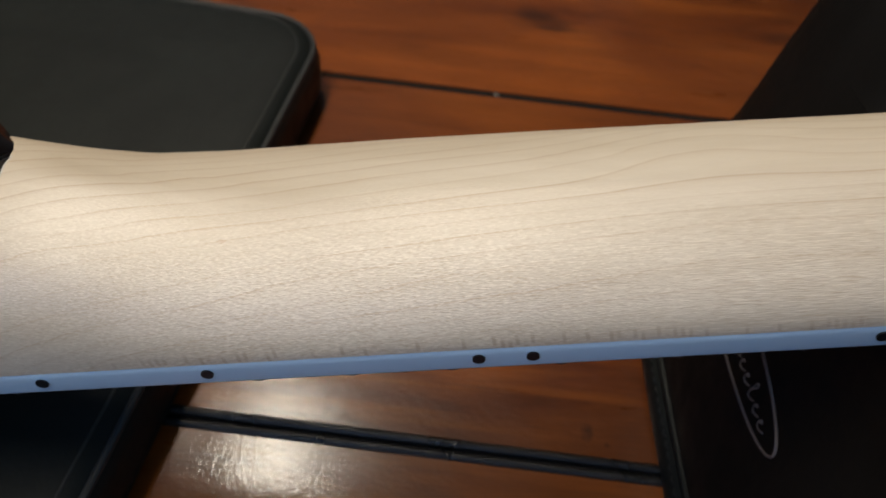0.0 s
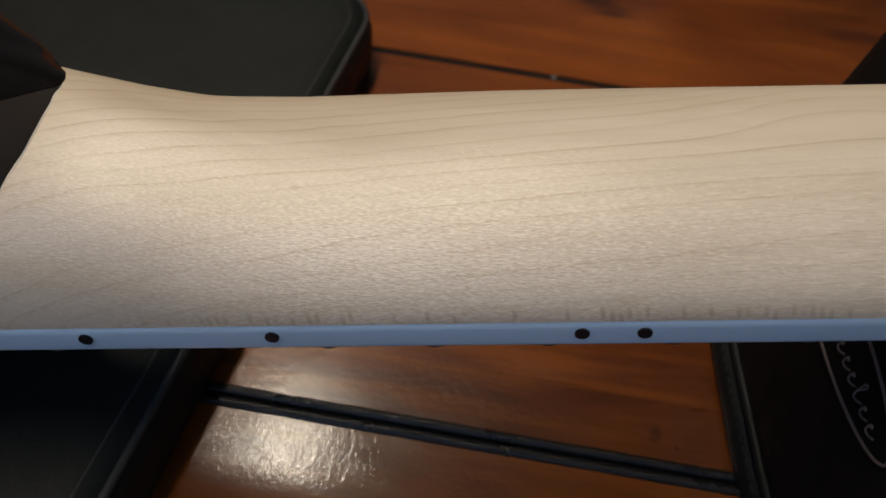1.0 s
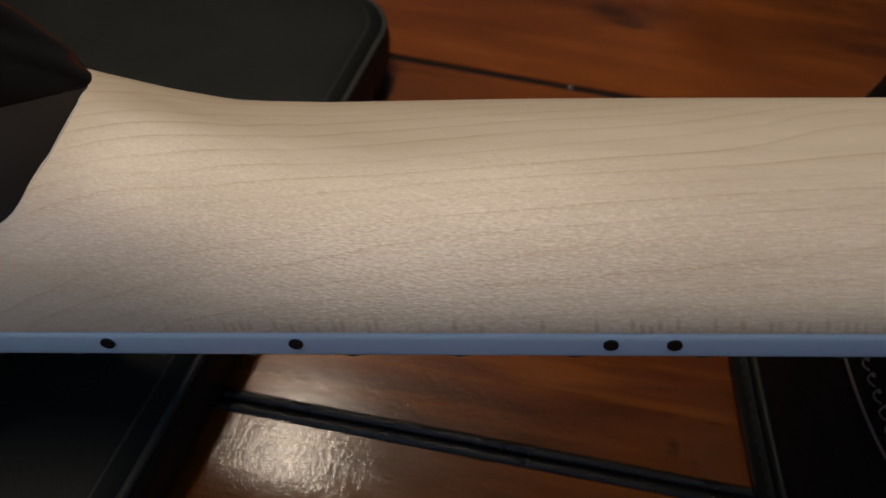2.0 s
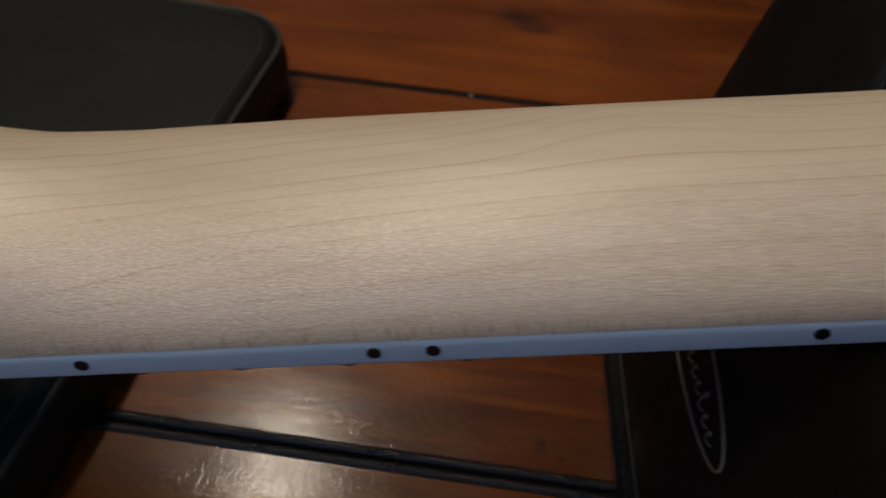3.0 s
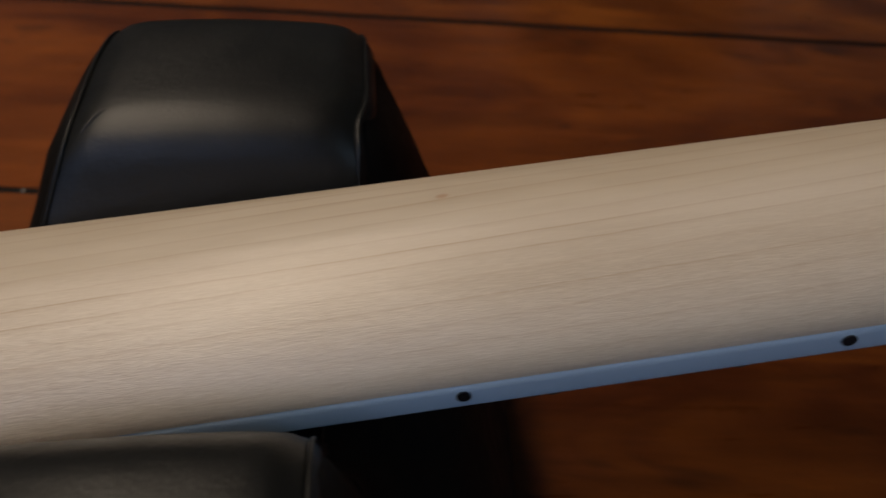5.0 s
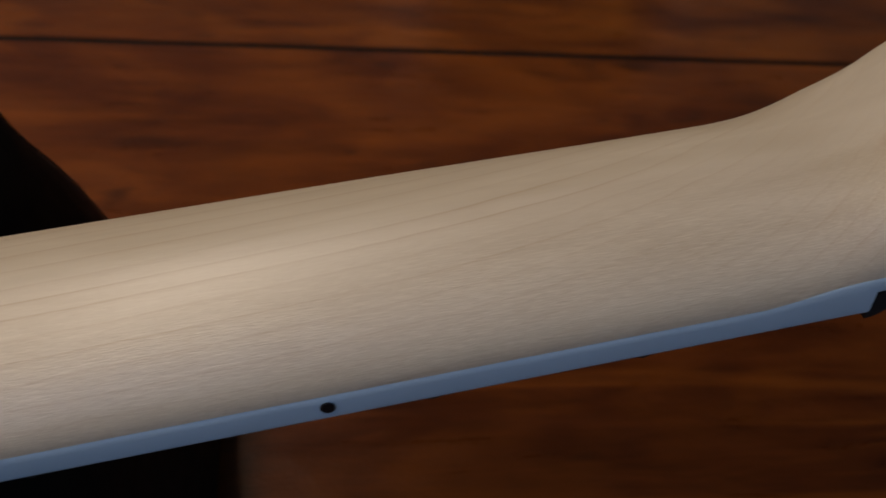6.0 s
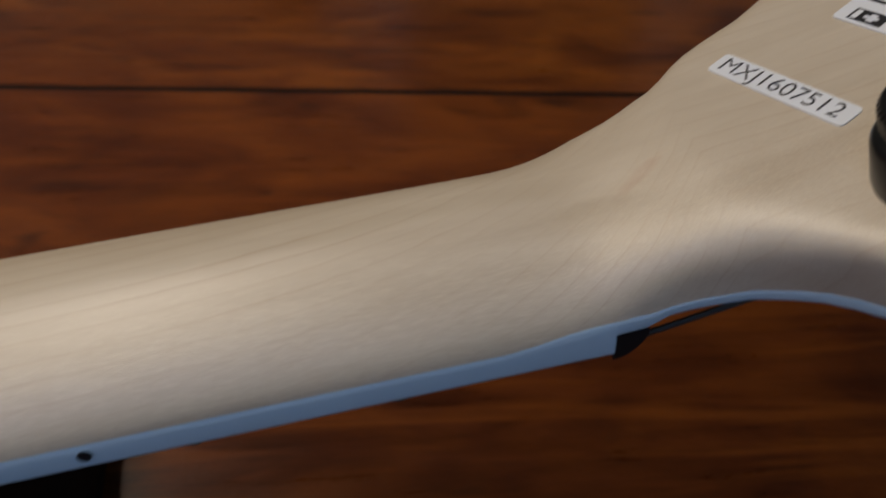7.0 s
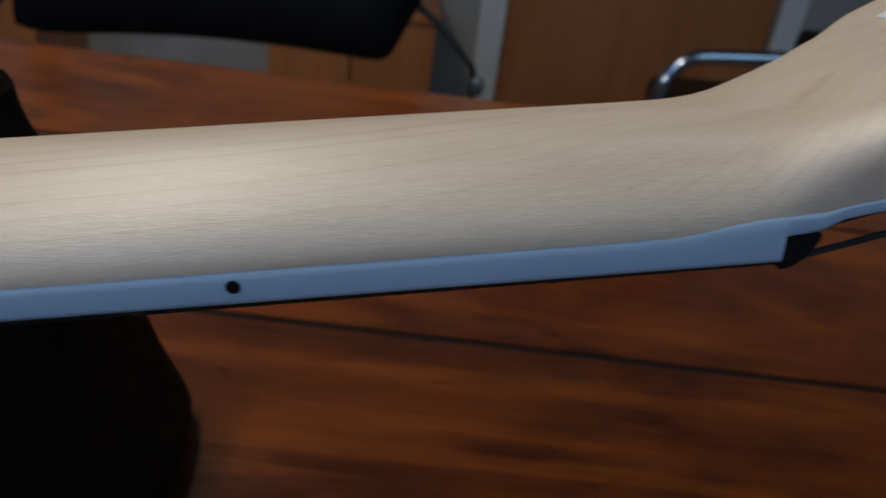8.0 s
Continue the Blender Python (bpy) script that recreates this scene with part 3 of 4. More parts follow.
        for i, (x, y, z) in enumerate(rim):
            if z < 0.012:
                continue
            p0, p1 = rim[max(0, i - 1)], rim[min(len(rim) - 1, i + 1)]
            ty, tz = p1[1] - p0[1], p1[2] - p0[2]
            k = math.hypot(ty, tz)
            ny, nz = -tz / k, ty / k
            if ny * (math.copysign(min(abs(y), 0.055), y) - y) + nz * (0.05 - z) < 0:
                ny, nz = -ny, -nz
            lap.append([(x - sign * 0.0004, y, z), (x + sign * 0.0010, y + 0.0012 * ny, z + 0.0012 * nz), (x + sign * 0.0021, y + 0.0035 * ny, z + 0.0035 * nz), (x + sign * 0.0020, y + 0.0055 * ny, max(0.001, z + 0.0055 * nz))])
        part("seam_lap", loft(lap, closed=False), CRADLE_LEATHER, t, flip=False)
        part("piping", tube(rim, [0.0011 if end == 0 and y < -0.03 and z > 0.11 else 0.0008 if end and 0.036 < y < 0.052 and z > 0.11 else 0.00045 for x, y, z in rim], 8), CRADLE_LEATHER, t, "raised stitched seam")
        if end:
            continue
        # padded welt along the foot, a groove with the stitches and a second, thinner ridge
        def foot(y, z, out):
            a, b, _ = cradle_span(z / CH)
            out += 0.0005 * (1 - (y / CY[0]) ** 2) - 0.004 * math.exp((abs(y) - CY[0]) / 0.008) - corner(y, z)
            return (a - out if end == 0 else b + out, y, z)
        welt = []
        for k in range(29):
            y = (k / 14 - 1) * (CY[0] - 0.001)
            f = (1 - abs(k / 14 - 1) ** 6) ** 0.5
            welt.append([foot(y, z, out * f - 0.003 * (1 - f)) for z, out in ((0.0006, -0.003), (0.0008, 0.0000), (0.0028, 0.0013), (0.0056, 0.0015), (0.0080, 0.0006), (0.0092, -0.0012), (0.0094, -0.0040))])
        part("foot_welt", loft(welt), PAD_LEATHER, t, "padded leather welt along the foot")
        part("piping", tube([foot(y, 0.0122, 0.0002) for y in (0.006 * k - 0.084 for k in range(29))], [0.0002] + [0.0013] * 27 + [0.0002], 8), PAD_LEATHER, t, "padded seam above the foot")
        bm = bmesh.new()
        for k in range(38):
            y = -0.066 + 0.0035 * k
            stitch = tube([foot(y, 0.0080, 0.0007), foot(y + 0.001, 0.0078, 0.0012), foot(y + 0.0022, 0.0080, 0.0007)], 0.00022, 5)
            bmesh.ops.triangulate(stitch, faces=stitch.faces)
            vs = [bm.verts.new(v.co) for v in stitch.verts]
            stitch.verts.index_update()
            for f in stitch.faces:
                bm.faces.new([vs[v.index] for v in f.verts])
            stitch.free()
        part("stitching", bm, THREAD, t, "grey thread stitches along the foot")
    # a shallow crease where the cover is gathered at the corner of the far horn
    line = arc([(0.0118, 0.0372, 0.1204), (0.0136, 0.0396, 0.1224), (0.0160, 0.0420, 0.1238), (0.0196, 0.0446, 0.1246)], 5)
    part("fold", tube(line, [0.0001 + 0.0006 * math.sin(math.pi * i / (len(line) - 1)) for i in range(len(line))], 8), CRADLE_LEATHER, t, "shallow gathered crease")
    # oval badge with a line of script drawn as plain strokes
    badge = []
    bx = lambda z: cradle_span(z / CH)[0] - 0.0048
    for i in range(48):
        a = 2 * math.pi * i / 48
        y, z = 0.0078 + 0.0297 * math.cos(a), 0.0515 + 0.0058 * math.sin(a)
        badge.append((bx(z), y, z))
    part("badge", tube(badge + badge[:1], 0.00035, 6, False), LOGO, t, "thin pale oval badge")
    for i in range(11):
        y = 0.0270 - i * 0.0041
        hgt = 0.0046 if i == 0 else 0.0036 if i in (1, 8) else 0.0014
        pts = arc([(bx(q), y + dy, q) for dy, q in ((0.0014, 0.0505), (0.0002, 0.0500 + hgt * 0.8), (0.0011, 0.0499 + hgt * 0.9), (0.0010, 0.0497), (-0.0003, 0.0496), (-0.0019, 0.0505))], 4)
        part("badge_stroke", tube(pts, 0.00022, 6), LOGO, t)
    part("base", box(CX0[0] + 0.001, CX1[0] - 0.001, -CY[0] + 0.001, CY[0] - 0.001, 0.0, 0.003), SIDE_CLOTH, t, smooth=False)


cradle()


# ---------------------------------------------------------------- the guitar
SCALE = 0.648
NECK = pose(0.23, 0.0001, 0.8873, 0, -9.776, 0)
BOARD = 0.0065      # fingerboard thickness
HEEL = -0.4036


def fret_at(n):
    return -SCALE * (1 - 2 ** (-n / 12))


def half(x):
    """Half width of the fingerboard."""
    return 0.0215 - x / 0.324 * 0.0047


def half_far(x):
    """Half width on the other edge, which tapers a little more."""
    return half(x) - 0.0009 * ease(-0.34, -0.20, x) - 0.0006 * ease(-0.09, -0.02, x)


def stock_face(x):
    return 0.0055 + 0.26 * (x - 0.004)


def stock_back(x):
    return 0.0235 + 0.26 * (x - 0.008)


def neck_sections():
    rows = []
    xs = [HEEL - 0.05 + 0.003 * i for i in range(25)] + [-0.38 + 0.012 * i for i in range(29)] + [-0.038 + 0.003 * i for i in range(46)]
    for x in sorted(set(round(v, 4) for v in xs)):
        heel = 1 - ease(-0.406, -0.352, x)
        head = ease(-0.020, 0.022, x) ** 2.1
        top = lerp_table(x, (-0.45, 0.0213), (-0.324, 0.0210), (-0.02, 0.0197), (0.1, 0.0197))
        top += 0.0096 * heel ** 1.3
        top = top * (1 - head) + stock_back(x) * head
        low = BOARD
        near = -half(min(x, 0.0))
        far = half_far(min(x, 0.0))
        if x > 0.002:
            low = max(BOARD, stock_face(x) + 0.0029)
            near = -lerp_table(x, (0.002, 0.0213), (0.0108, 0.0214), (0.0151, 0.0222), (0.0225, 0.0243), (0.030, 0.0288), (0.0345, 0.0332), (0.0387, 0.0386), (0.047, 0.048), (0.060, 0.052), (0.10, 0.040))
            far = lerp_table(x, (0.002, 0.0197), (0.012, 0.0183), (0.020, 0.0192), (0.0265, 0.0243), (0.0327, 0.0267), (0.040, 0.0292), (0.0457, 0.0324), (0.060, 0.0375), (0.10, 0.030))
        mid, h = 0.5 * (near + far) * head, top - low
        row = []
        k = 44
        for i in range(k + 1):
            a = math.pi * (1 - i / k)
            c, q = math.cos(a), math.sin(a)
            # the far shoulder slopes at the heel, the near one is rounder; the headstock is a slab
            e = 2.0 + ((2.6 * head + 9.0 * ease(0.016, 0.048, x)) if c < 0 else (4.0 * head + 7.0 * ease(0.008, 0.035, x))) + (0.6 * heel - 0.22 * (1 - head) if c < 0 else -0.48 * heel)
            w = (far - mid) if c > 0 else (mid - near)
            y, z = mid + w * math.copysign(abs(c) ** (2 / e), c), low + h * abs(q) ** (2 / e)
            if c < 0 and x > 0.004:
                y -= abs(c) ** 0.5 * (z - low) / h * lerp_table(x, (0.004, 0.0), (0.0173, 0.0013), (0.0232, 0.0025), (0.0279, 0.0040), (0.0325, 0.0054), (0.05, 0.0065))
            if c > 0:
                z += (z - low) / h * 0.0008 * math.exp(-((x - 0.009) / 0.010) ** 2)
                # the far shoulder swells up to the body and thins in front of it
                z += (z - low) / h * min(1, c * 1.6) * lerp_table(x, (-0.46, 0.0074), (-0.414, 0.0074), (-0.405, 0.0031), (-0.396, -0.0004), (-0.386, -0.0028), (-0.374, -0.0021), (-0.360, -0.0006), (-0.33, 0.0))
            row.append((x, y, z))
        rows.append(row)
    return rows


def lettering(text, size, m, parent, material):
    """Words as a thin mesh, laid at m."""
    cu = bpy.data.curves.new("lettering", "FONT")
    cu.offset = -0.00003
    cu.body, cu.size, cu.extrude, cu.align_x, cu.align_y = text, size, 0.00002, "CENTER", "CENTER"
    tmp = new("tmp", cu)
    bpy.context.view_layer.update()
    me = bpy.data.meshes.new_from_object(tmp.evaluated_get(bpy.context.evaluated_depsgraph_get()))
    bpy.data.objects.remove(tmp)
    me.transform(m)
    me.materials.clear()
    me.materials.append(material)
    ob = new("lettering", me)
    ob.parent = parent
    return ob


def sticker(parent, cx, cy, along, across, turn, label):
    """A paper sticker on the back of the headstock; gives it and its plane."""
    m = Matrix.Translation((cx, cy, stock_back(cx) + 0.00025)) @ Matrix.Rotation(-math.atan(0.26), 4, "Y") @ Matrix.Rotation(radians(turn), 4, "Z")
    rim = rounded_rect(-along / 2, along / 2, -across / 2, across / 2, 0.0009, 4)
    bm = loft([[(x, y, z) for x, y in rim] for z in (-0.0002, 0.00003)])
    bm.transform(m)
    return part("sticker", bm, STICKER, parent, label, smooth=False), m


def tuner(parent, x, y):
    m = Matrix.Translation((x, y, stock_back(x))) @ Matrix.Rotation(-math.atan(0.26), 4, "Y")
    bm = lathe([(0.0005, 0), (0.0088, 0), (0.0090, 0.0008), (0.0090, 0.0074), (0.0084, 0.0084), (0.0068, 0.0088)], 40)
    bm.transform(m)
    body = part("tuner_housing", bm, BLACK_METAL, parent, "black metal tuning machine housing")
    rows = []
    for h, r in ((0.0088, 0.0066), (0.0094, 0.0074), (0.0102, 0.0078), (0.0130, 0.0080), (0.0138, 0.0076), (0.0140, 0.0054), (0.0132, 0.0048), (0.0131, 0.0002)):
        rows.append([((r + (0.00018 if k % 2 and 0.0100 < h < 0.0134 else 0)) * math.cos(2 * math.pi * k / 96), (r + (0.00018 if k % 2 and 0.0100 < h < 0.0134 else 0)) * math.sin(2 * math.pi * k / 96), h) for k in range(96)])
    bm = loft(rows)
    bm.transform(m)
    part("thumb_wheel", bm, BLACK_METAL, body, "knurled black locking wheel", smooth=False)
    bm = tube([(0, 0, -0.024), (0, 0, 0.001)], 0.003, 12)
    bm.transform(m)
    part("post", bm, BLACK_METAL, body)
    bm = tube([(0.0, -0.006, 0.006), (0.0, -0.020, 0.006)], 0.0022, 10)
    bm.transform(m)
    part("shaft", bm, BLACK_METAL, body)


def guitar():
    g = thing("electric_guitar", NECK, "electric guitar lying face down, unfinished pale maple neck and black body", "guitar")
    bm = loft(neck_sections())
    part("neck", bm, MAPLE, g, "bare satin maple neck back and headstock")
    # fingerboard with white edges
    xs = [HEEL - 0.085 + 0.02 * i for i in range(25)]
    xs = [x for x in xs if x < -0.03] + [-0.024, -0.018, -0.012, -0.006, -0.002, 0.0]
    rows = [[(x, -half(x) + 0.0016, 0.0001), (x, half_far(x) - 0.0016, 0.0001), (x, half_far(x) - 0.0016, BOARD - 0.0002), (x, -half(x) + 0.0016, BOARD - 0.0002)] for x in xs]
    part("fingerboard", loft(rows), EBONY, g, "dark fingerboard, facing down", smooth=False)
    edge_rows = [(r[0][0], r[0][1], r[-1][1]) for r in neck_sections() if r[0][0] > 0.0070]
    for k, sign in ((1, -1), (2, 1)):
        # the edge line runs on over the nut and round the headstock
        rows = []
        steps = [(x, None) for x in xs + [0.0007, 0.0009, 0.0030, 0.0064]] + [(row[0], row[k]) for row in edge_rows]
        for x, y in steps:
            w = abs(y) if y is not None else (half if sign < 0 else half_far)(min(x, 0))
            lo = 0.0 if x < 0.0008 else 0.0046 + 0.0006 * ease(0.0008, 0.0064, x) if x < 0.0070 else stock_face(x)
            hi = BOARD + 0.0026 * ease(-0.024, 0.006, x) if x < 0.0070 else stock_face(x) + 0.0031
            turn = 0.0016 * min(1.0, (hi - lo) / 0.0045)
            rows.append([(x, sign * (w - 0.0016), lo)] + [(x, sign * (w - 0.0016 + 0.0016 * math.sin(q)), lo + turn * (1 - math.cos(q))) for q in (0.3, 0.6, 0.9, 1.2, 1.5)]
                        + [(x, sign * (w + 0.00012), lo + (hi - lo) * 0.74), (x, sign * (w + 0.0001), hi - 0.0005), (x, sign * (w - 0.0002), hi), (x, sign * (w - 0.0016), hi)])
        part("binding", loft(rows), BINDING, g, "white plastic edge binding")
    for n in (3, 5, 7, 9, 12, 15, 17, 19, 21):
        mid = (fret_at(n) + fret_at(n - 1)) / 2
        for x in ((mid - 0.0047, mid + 0.0047) if n == 12 else (mid,)):
            bm = lathe([(0.0002, 0), (0.00115, 0), (0.00115, 0.0004), (0.0002, 0.00042)], 20)
            bm.transform(Matrix.Translation((x, -half(x) - 0.00005, 0.0040)) @ Matrix.Rotation(radians(90), 4, "X"))
            part("side_dot", bm, BLACK_PLASTIC, g, "small black position dot")
    for n in range(1, 23):
        x = fret_at(n)
        w = half_far(x) - 0.0012
        prof = [(-0.0013, 0.0), (-0.0010, -0.0005), (0, -0.0008), (0.0010, -0.0005), (0.0013, 0.0)]
        rows = [[(x + dx, y, z) for dx, z in prof] for y in (-half(x) + 0.0010, w)]
        part("fret", loft(rows), FRET_METAL, g)
    # nut: square against the board, rounded off towards the headstock
    prof = [(0.0006, -0.0010), (0.0008, 0.0047), (0.0068, 0.0052), (0.0067, 0.0042), (0.0060, 0.0026), (0.0048, 0.0010), (0.0032, -0.0003), (0.0018, -0.0009)]
    part("nut", loft([[(x, y, z) for x, z in prof] for y in (-0.0211, 0.0205)]), BLACK_PLASTIC, g, "black string nut")
    rows = [[(x, a + 0.0011, stock_face(x) - 0.0002), (x, b - 0.0011, stock_face(x) - 0.0002), (x, b - 0.0011, stock_face(x) + 0.0021), (x, a + 0.0011, stock_face(x) + 0.0021)] for x, a, b in edge_rows]
    part("headstock_face", loft(rows), BLACK_PAINT, g, "black headstock front, facing down", smooth=False)
    # strings
    for i in range(6):
        f = (i - 2.5) / 2.5
        r = 0.00016 + 0.000085 * (5 - i)
        pts = [(-0.50, f * 0.024, -0.0036), (0.0015, f * 0.0172, -0.0018), (0.0035, f * 0.0170, -0.0018)]
        tx = 0.048 + 0.011 * (5 - i)
        pts.append((tx, f * 0.0170 - 0.005 + 0.002 * i, stock_face(tx) - 0.006))
        part("string", tube(pts, r, 6), STRING_METAL, g)
    # stickers
    s, m = sticker(g, 0.0364, 0.0031, 0.0288, 0.0052, -68.5, "white paper sticker with a printed serial number")
    lettering("MXJ1607512", 0.0049, m @ Matrix.Translation((-0.0003, 0, 0.00008)), s, INK)
    s, m = sticker(g, 0.0652, 0.0128, 0.0165, 0.024, -68.5, "white paper sticker with dark print")
    for ink, bars in ((INK, ((-0.0058, 0.0008, -0.0112, -0.0080), (-0.0060, -0.0025, -0.0055, -0.0047), (-0.0060, -0.0030, -0.0038, -0.0031), (0.0012, 0.0060, -0.0050, -0.0030), (0.0018, 0.0066, -0.0020, -0.0008))),
                      (STICKER, ((-0.0053, -0.0043, -0.0108, -0.0084), (-0.0033, -0.0006, -0.0100, -0.0092), (-0.0024, -0.0012, -0.0106, -0.0086)))):
        for x0, x1, y0, y1 in bars:
            bm = box(x0, x1, y0, y1, 0.00002, 0.00007 if ink is INK else 0.0001)
            bm.transform(m)
            part("print_bar", bm, ink, s, smooth=False)
    tuner(g, 0.0448, -0.0274)
    # body: a domed black slab behind the heel step
    def front(y, z):
        return HEEL + 0.0008 - 20 * min(max(0.0, -0.004 - y), 0.030) ** 2 - 300 * min(max(0.0, -0.0190 - y), 0.0140) ** 2 - 0.0062 * ease(0.004, 0.018, y) - 0.36 * max(0.0, z - 0.029)

    rows, n = [], 72
    for i in range(46):
        d = 0.33 * (i / 45) ** 2.2
        yf = 0.0152 + 0.029 * (1 - math.exp(-d / 0.024)) + 0.10 * ease(0.035, 0.11, d) + 0.03 * ease(0.10, 0.25, d)
        yn = -0.033 - 0.14 * ease(0.03, 0.10, d)
        if d > 0.26:
            k = math.sqrt(max(0.0, 1 - ((d - 0.26) / 0.0705) ** 2))
            yf, yn = yf * k, yn * k
        row = []
        for j in range(n + 1):
            y = yn + (yf - yn) * (1 - (1 - j / n) ** 1.5)
            z = (0.0331 - 0.5 * y if y < 0.005 else 0.0306 - 0.10 * (y - 0.005)) + 0.6 * min(d, 0.018)
            z = 0.0445 - 0.0030 * math.log1p(math.exp((0.0445 - z) / 0.0030)) if z < 0.06 else 0.0445
            if d > 0.02:
                z -= 0.010 * math.exp(-(y - yn) / 0.006) * ease(0.02, 0.05, d)
            z -= 0.0035 * math.exp(-(yf - y) / 0.0035) + 0.004 * math.exp(-(yf - y) / 0.009) * ease(0.002, 0.014, d)
            row.append((front(y, z) - d, y, z))
        # the underside rests flat on the pad
        xb = HEEL - d - 0.04
        row += [(x, y, max(z, -0.1125 - 0.1723 * x)) for x, y, z in ((HEEL - d - 0.0065, yf, -0.004), (HEEL - d - 0.0065, yf - 0.004, -0.0075), (xb, yn + 0.004, -0.0075), (xb, yn, -0.004))]
        rows.append(row)
    # the dull step stands in front of the dome, square to the neck
    step = []
    for x, y, z in rows[0][:n + 1]:
        edge = z - 0.0001
        step.append([(front(y, h) + 0.00015, y, h) for h in (edge - (edge - 0.008) * q / 7 for q in range(8))])
    part("heel_step", loft(step, closed=False), STEP_GREY, g, "grey-black step behind the heel, its reflected light put into the colour", flip=False)
    part("body", loft(rows), BLACK_PAINT, g, "black gloss painted guitar body")
    # pale line standing in for light caught where the wood meets the step
    rim = min(neck_sections(), key=lambda r: abs(r[0][0] - HEEL))
    part("heel_edge", tube([(front(y, z) + 0.0002, y, z - 0.00005) for _, y, z in rim if -0.030 < y < 0.006], 0.00022, 6), PALE_EDGE, g, "thin pale line standing in for light on the heel edge")


guitar()


# ---------------------------------------------------------------- chairs beyond the table
def chair_one():
    """A padded back seen over the far edge of the table."""
    t = thing("leather_chair", pose(0, 0, 0), "black padded leather chair with a thin metal frame behind the table", "chair")
    rows = []
    for i in range(29):
        f = i / 28
        x = -0.225 + 0.445 * f
        end = min(f, 1 - f) * 0.445
        r = 1 - 0.75 * math.exp(-end / 0.020)
        arch = 0.0055 * max(0.0, math.sin(math.pi * f)) ** 0.8 - 0.012 * (1 - f) ** 3 - 0.004 * f
        row = []
        for k in range(32):
            q = 2 * math.pi * k / 32
            c, v = math.cos(q), math.sin(q)
            z = 0.825 + 0.155 * math.copysign(abs(v) ** 0.5, v) * (0.90 + 0.10 * r) + arch * (0.5 - 0.5 * v)
            lean = 0.045 * f ** 8 * max(0.0, min(1.0, (0.760 - z) / 0.10))
            row.append((x - lean, 0.80 + 0.020 * math.sin(math.pi * f) + 0.032 * r * math.copysign(abs(c) ** 0.7, c) + 0.18 * (z - 0.70), z))
        rows.append(row)
    part("backrest", loft(rows), CHAIR_LEATHER, t)
    part("seat", box(-0.23, 0.22, 0.90, 1.32, 0.40, 0.47, 0.025, 4), CHAIR_LEATHER, t)
    part("frame_tube", tube(arc([(0.205, 0.815, 0.735), (0.240, 0.815, 0.710), (0.268, 0.815, 0.680), (0.284, 0.82, 0.648), (0.286, 0.86, 0.50), (0.270, 0.95, 0.44)], 6), 0.0045, 10), DARK_METAL, t, "thin dark metal tube")
    part("frame_tube", tube(arc([(-0.205, 0.815, 0.735), (-0.235, 0.815, 0.705), (-0.262, 0.815, 0.672), (-0.276, 0.82, 0.640), (-0.280, 0.86, 0.50), (-0.270, 0.95, 0.44)], 6), 0.0045, 10), DARK_METAL, t, "thin dark metal tube")
    part("tube_joint", lathe([(0.001, -0.011), (0.008, -0.010), (0.010, -0.004), (0.010, 0.004), (0.008, 0.010), (0.001, 0.011)], 16), CHROME, t, "small bright metal joint").location = (0.288, 0.82, 0.644)
    for x in (-0.21, 0.20):
        for y in (0.93, 1.29):
            part("leg", tube([(x, y, 0.0), (x, y, 0.41)], 0.011, 12), CHROME, t)


def sideboard(x0, x1):
    t = thing("sideboard", pose(0, 0, 0), "low brown wooden sideboard against the wall", "cabinet", "sideboards along the wall")
    y, w = ROOM[3], (x1 - x0 - 0.03) / 2
    part("carcass", box(x0 + 0.02, x1 - 0.02, y - 0.36, y - 0.004, 0.06, 0.46, 0.004), DOOR, t, smooth=False)
    part("top", box(x0, x1, y - 0.38, y - 0.002, 0.4605, 0.485, 0.005), DOOR, t, smooth=False)
    for a in (x0 + 0.012, x0 + w + 0.018):
        part("cabinet_door", box(a, a + w, y - 0.378, y - 0.3605, 0.08, 0.45, 0.003), DOOR, t, smooth=False)
    for x in (x0 + 0.05, x1 - 0.05):
        for v in (y - 0.34, y - 0.03):
            part("foot", box(x - 0.02, x + 0.02, v - 0.02, v + 0.02, 0, 0.06), DOOR, t, smooth=False)


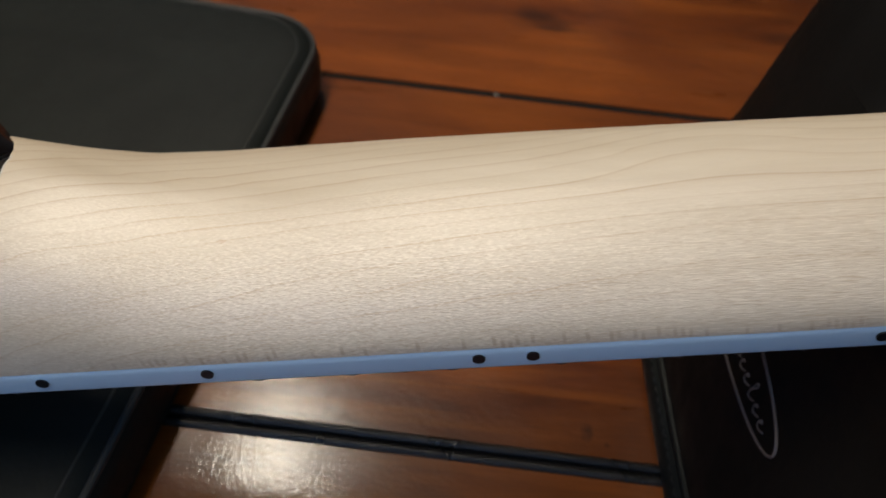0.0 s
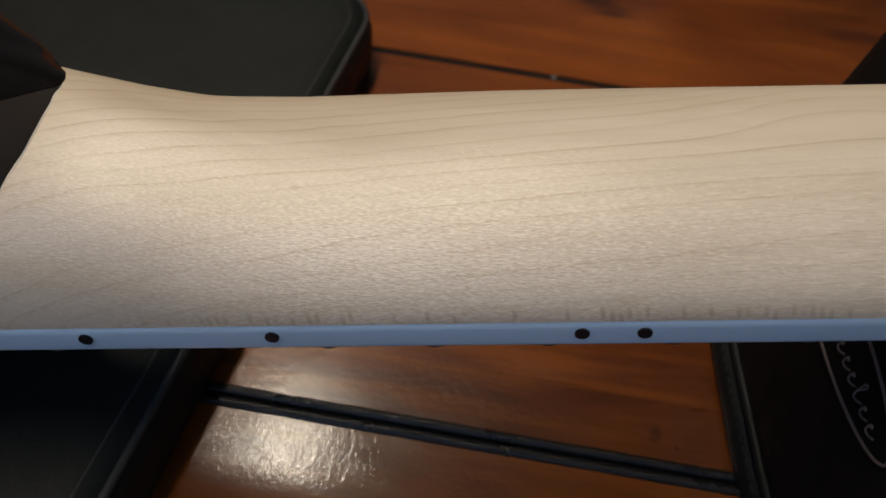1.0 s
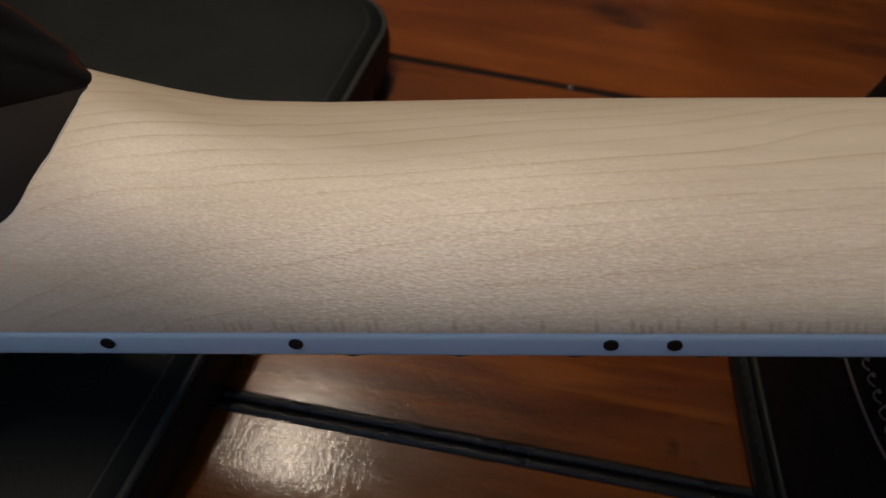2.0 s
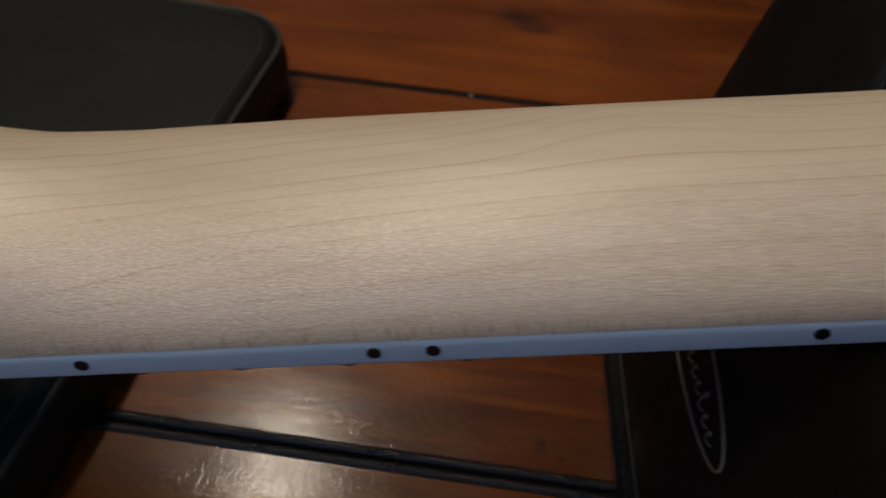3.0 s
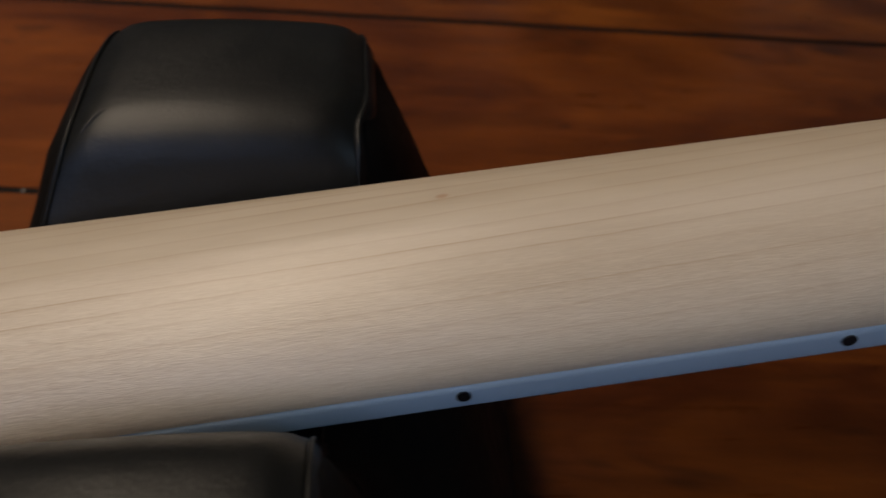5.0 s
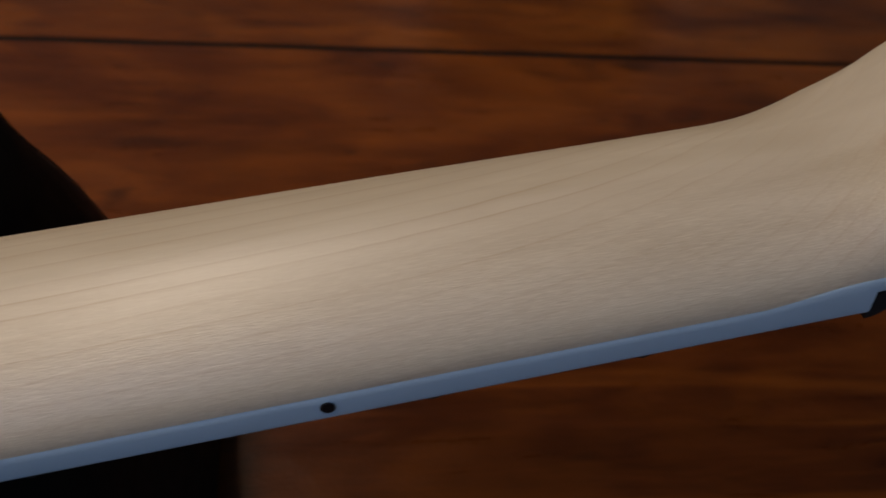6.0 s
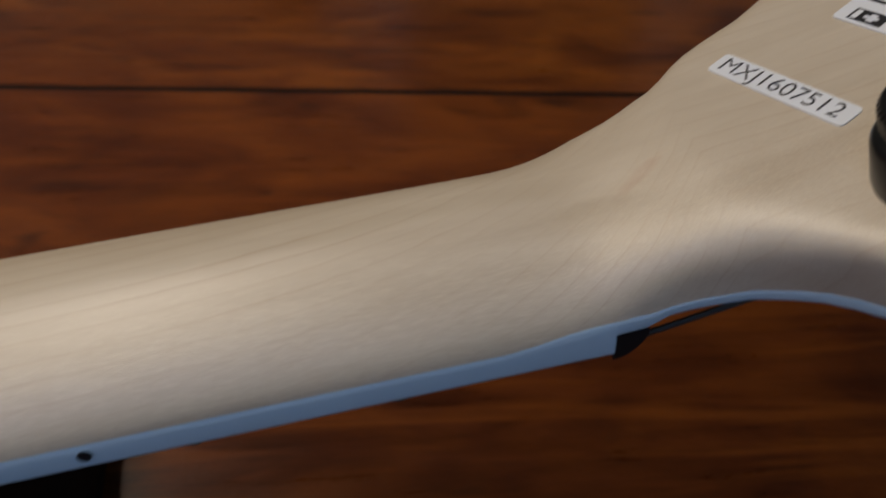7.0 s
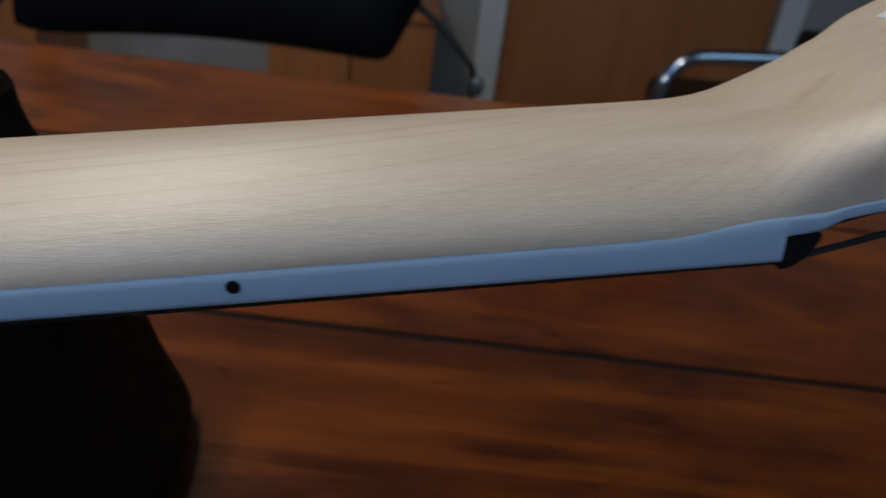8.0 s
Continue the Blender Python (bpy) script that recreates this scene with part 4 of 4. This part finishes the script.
def chair_two():
    t = thing("chrome_armchair", pose(0, 0, 0), "chair with a bent chrome arm and black arm pad", "chair")
    y = 1.1
    part("frame_tube", tube(arc([(0.56, y + 0.04, 0.014), (0.590, y + 0.02, 0.30), (0.612, y, 0.558), (0.622, y, 0.602), (0.650, y, 0.633), (0.71, y, 0.642), (0.90, y, 0.655), (1.06, y, 0.669)], 8), 0.0115, 14), CHROME, t)
    part("arm_pad", box(0.815, 1.08, y - 0.028, y + 0.028, 0.642, 0.694, 0.014, 3), CHAIR_LEATHER, t, "black padded arm rest")
    part("seat", box(0.76, 1.10, y + 0.05, y + 0.50, 0.40, 0.47, 0.025, 4), CHAIR_LEATHER, t)
    part("frame_tube", tube(arc([(1.06, y, 0.669), (1.12, y, 0.66), (1.13, y, 0.40), (1.13, y, 0.05), (1.10, y, 0.014), (0.56, y + 0.04, 0.014)], 8), 0.0115, 14), CHROME, t)


chair_one()
chair_two()
sideboard(-0.095, 0.32)
sideboard(-1.25, -0.60)


def lamp():
    x, y, z = LAMP
    w, d = LAMP_SIZE[0] / 2 + 0.012, LAMP_SIZE[1] / 2 + 0.012
    t = thing("pendant_lamp", pose(x, y, 0, 0, 0, -6), "long white pendant lamp hanging on two cords over the table", "lamp")
    part("housing", box(-w, w, -d, d, z + 0.006, z + 0.05, 0.006), SHADE, t, smooth=False)
    for v in (-d * 0.7, d * 0.7):
        part("cord", tube([(0, v, z + 0.048), (0, v, ROOM[4] - 0.03)], 0.0025, 8), BLACK_PLASTIC, t)
        bm = lathe([(0.004, ROOM[4] - 0.04), (0.035, ROOM[4] - 0.02), (0.038, ROOM[4] - 0.001), (0.004, ROOM[4] - 0.001)], 24)
        bm.transform(Matrix.Translation((0, v, 0)))
        part("ceiling_rose", bm, SHADE, t)


lamp()


# small pale lump standing in for a glint of light on the joint
def crumb():
    bm = bmesh.new()
    bmesh.ops.create_icosphere(bm, subdivisions=2, radius=0.0011)
    for v in bm.verts:
        v.co *= 1 + 0.25 * noise.noise(v.co * 900)
        v.co.z *= 0.6
    bm.transform(Matrix.Translation((-0.0665, 0.1674, TOP + 0.0004)))
    tagged(part("crumb", bm, GLINT), "tiny pale lump standing in for a glint on the table joint", "crumb")


def lint():
    bm = bmesh.new()
    bmesh.ops.create_icosphere(bm, subdivisions=1, radius=0.0004)
    bm.transform(Matrix.Translation((0.0392, 0.0376, TOP + 0.1207)))
    tagged(part("lint_speck", bm, STICKER), "tiny white lint speck on the leather cradle", "speck")


crumb()
lint()
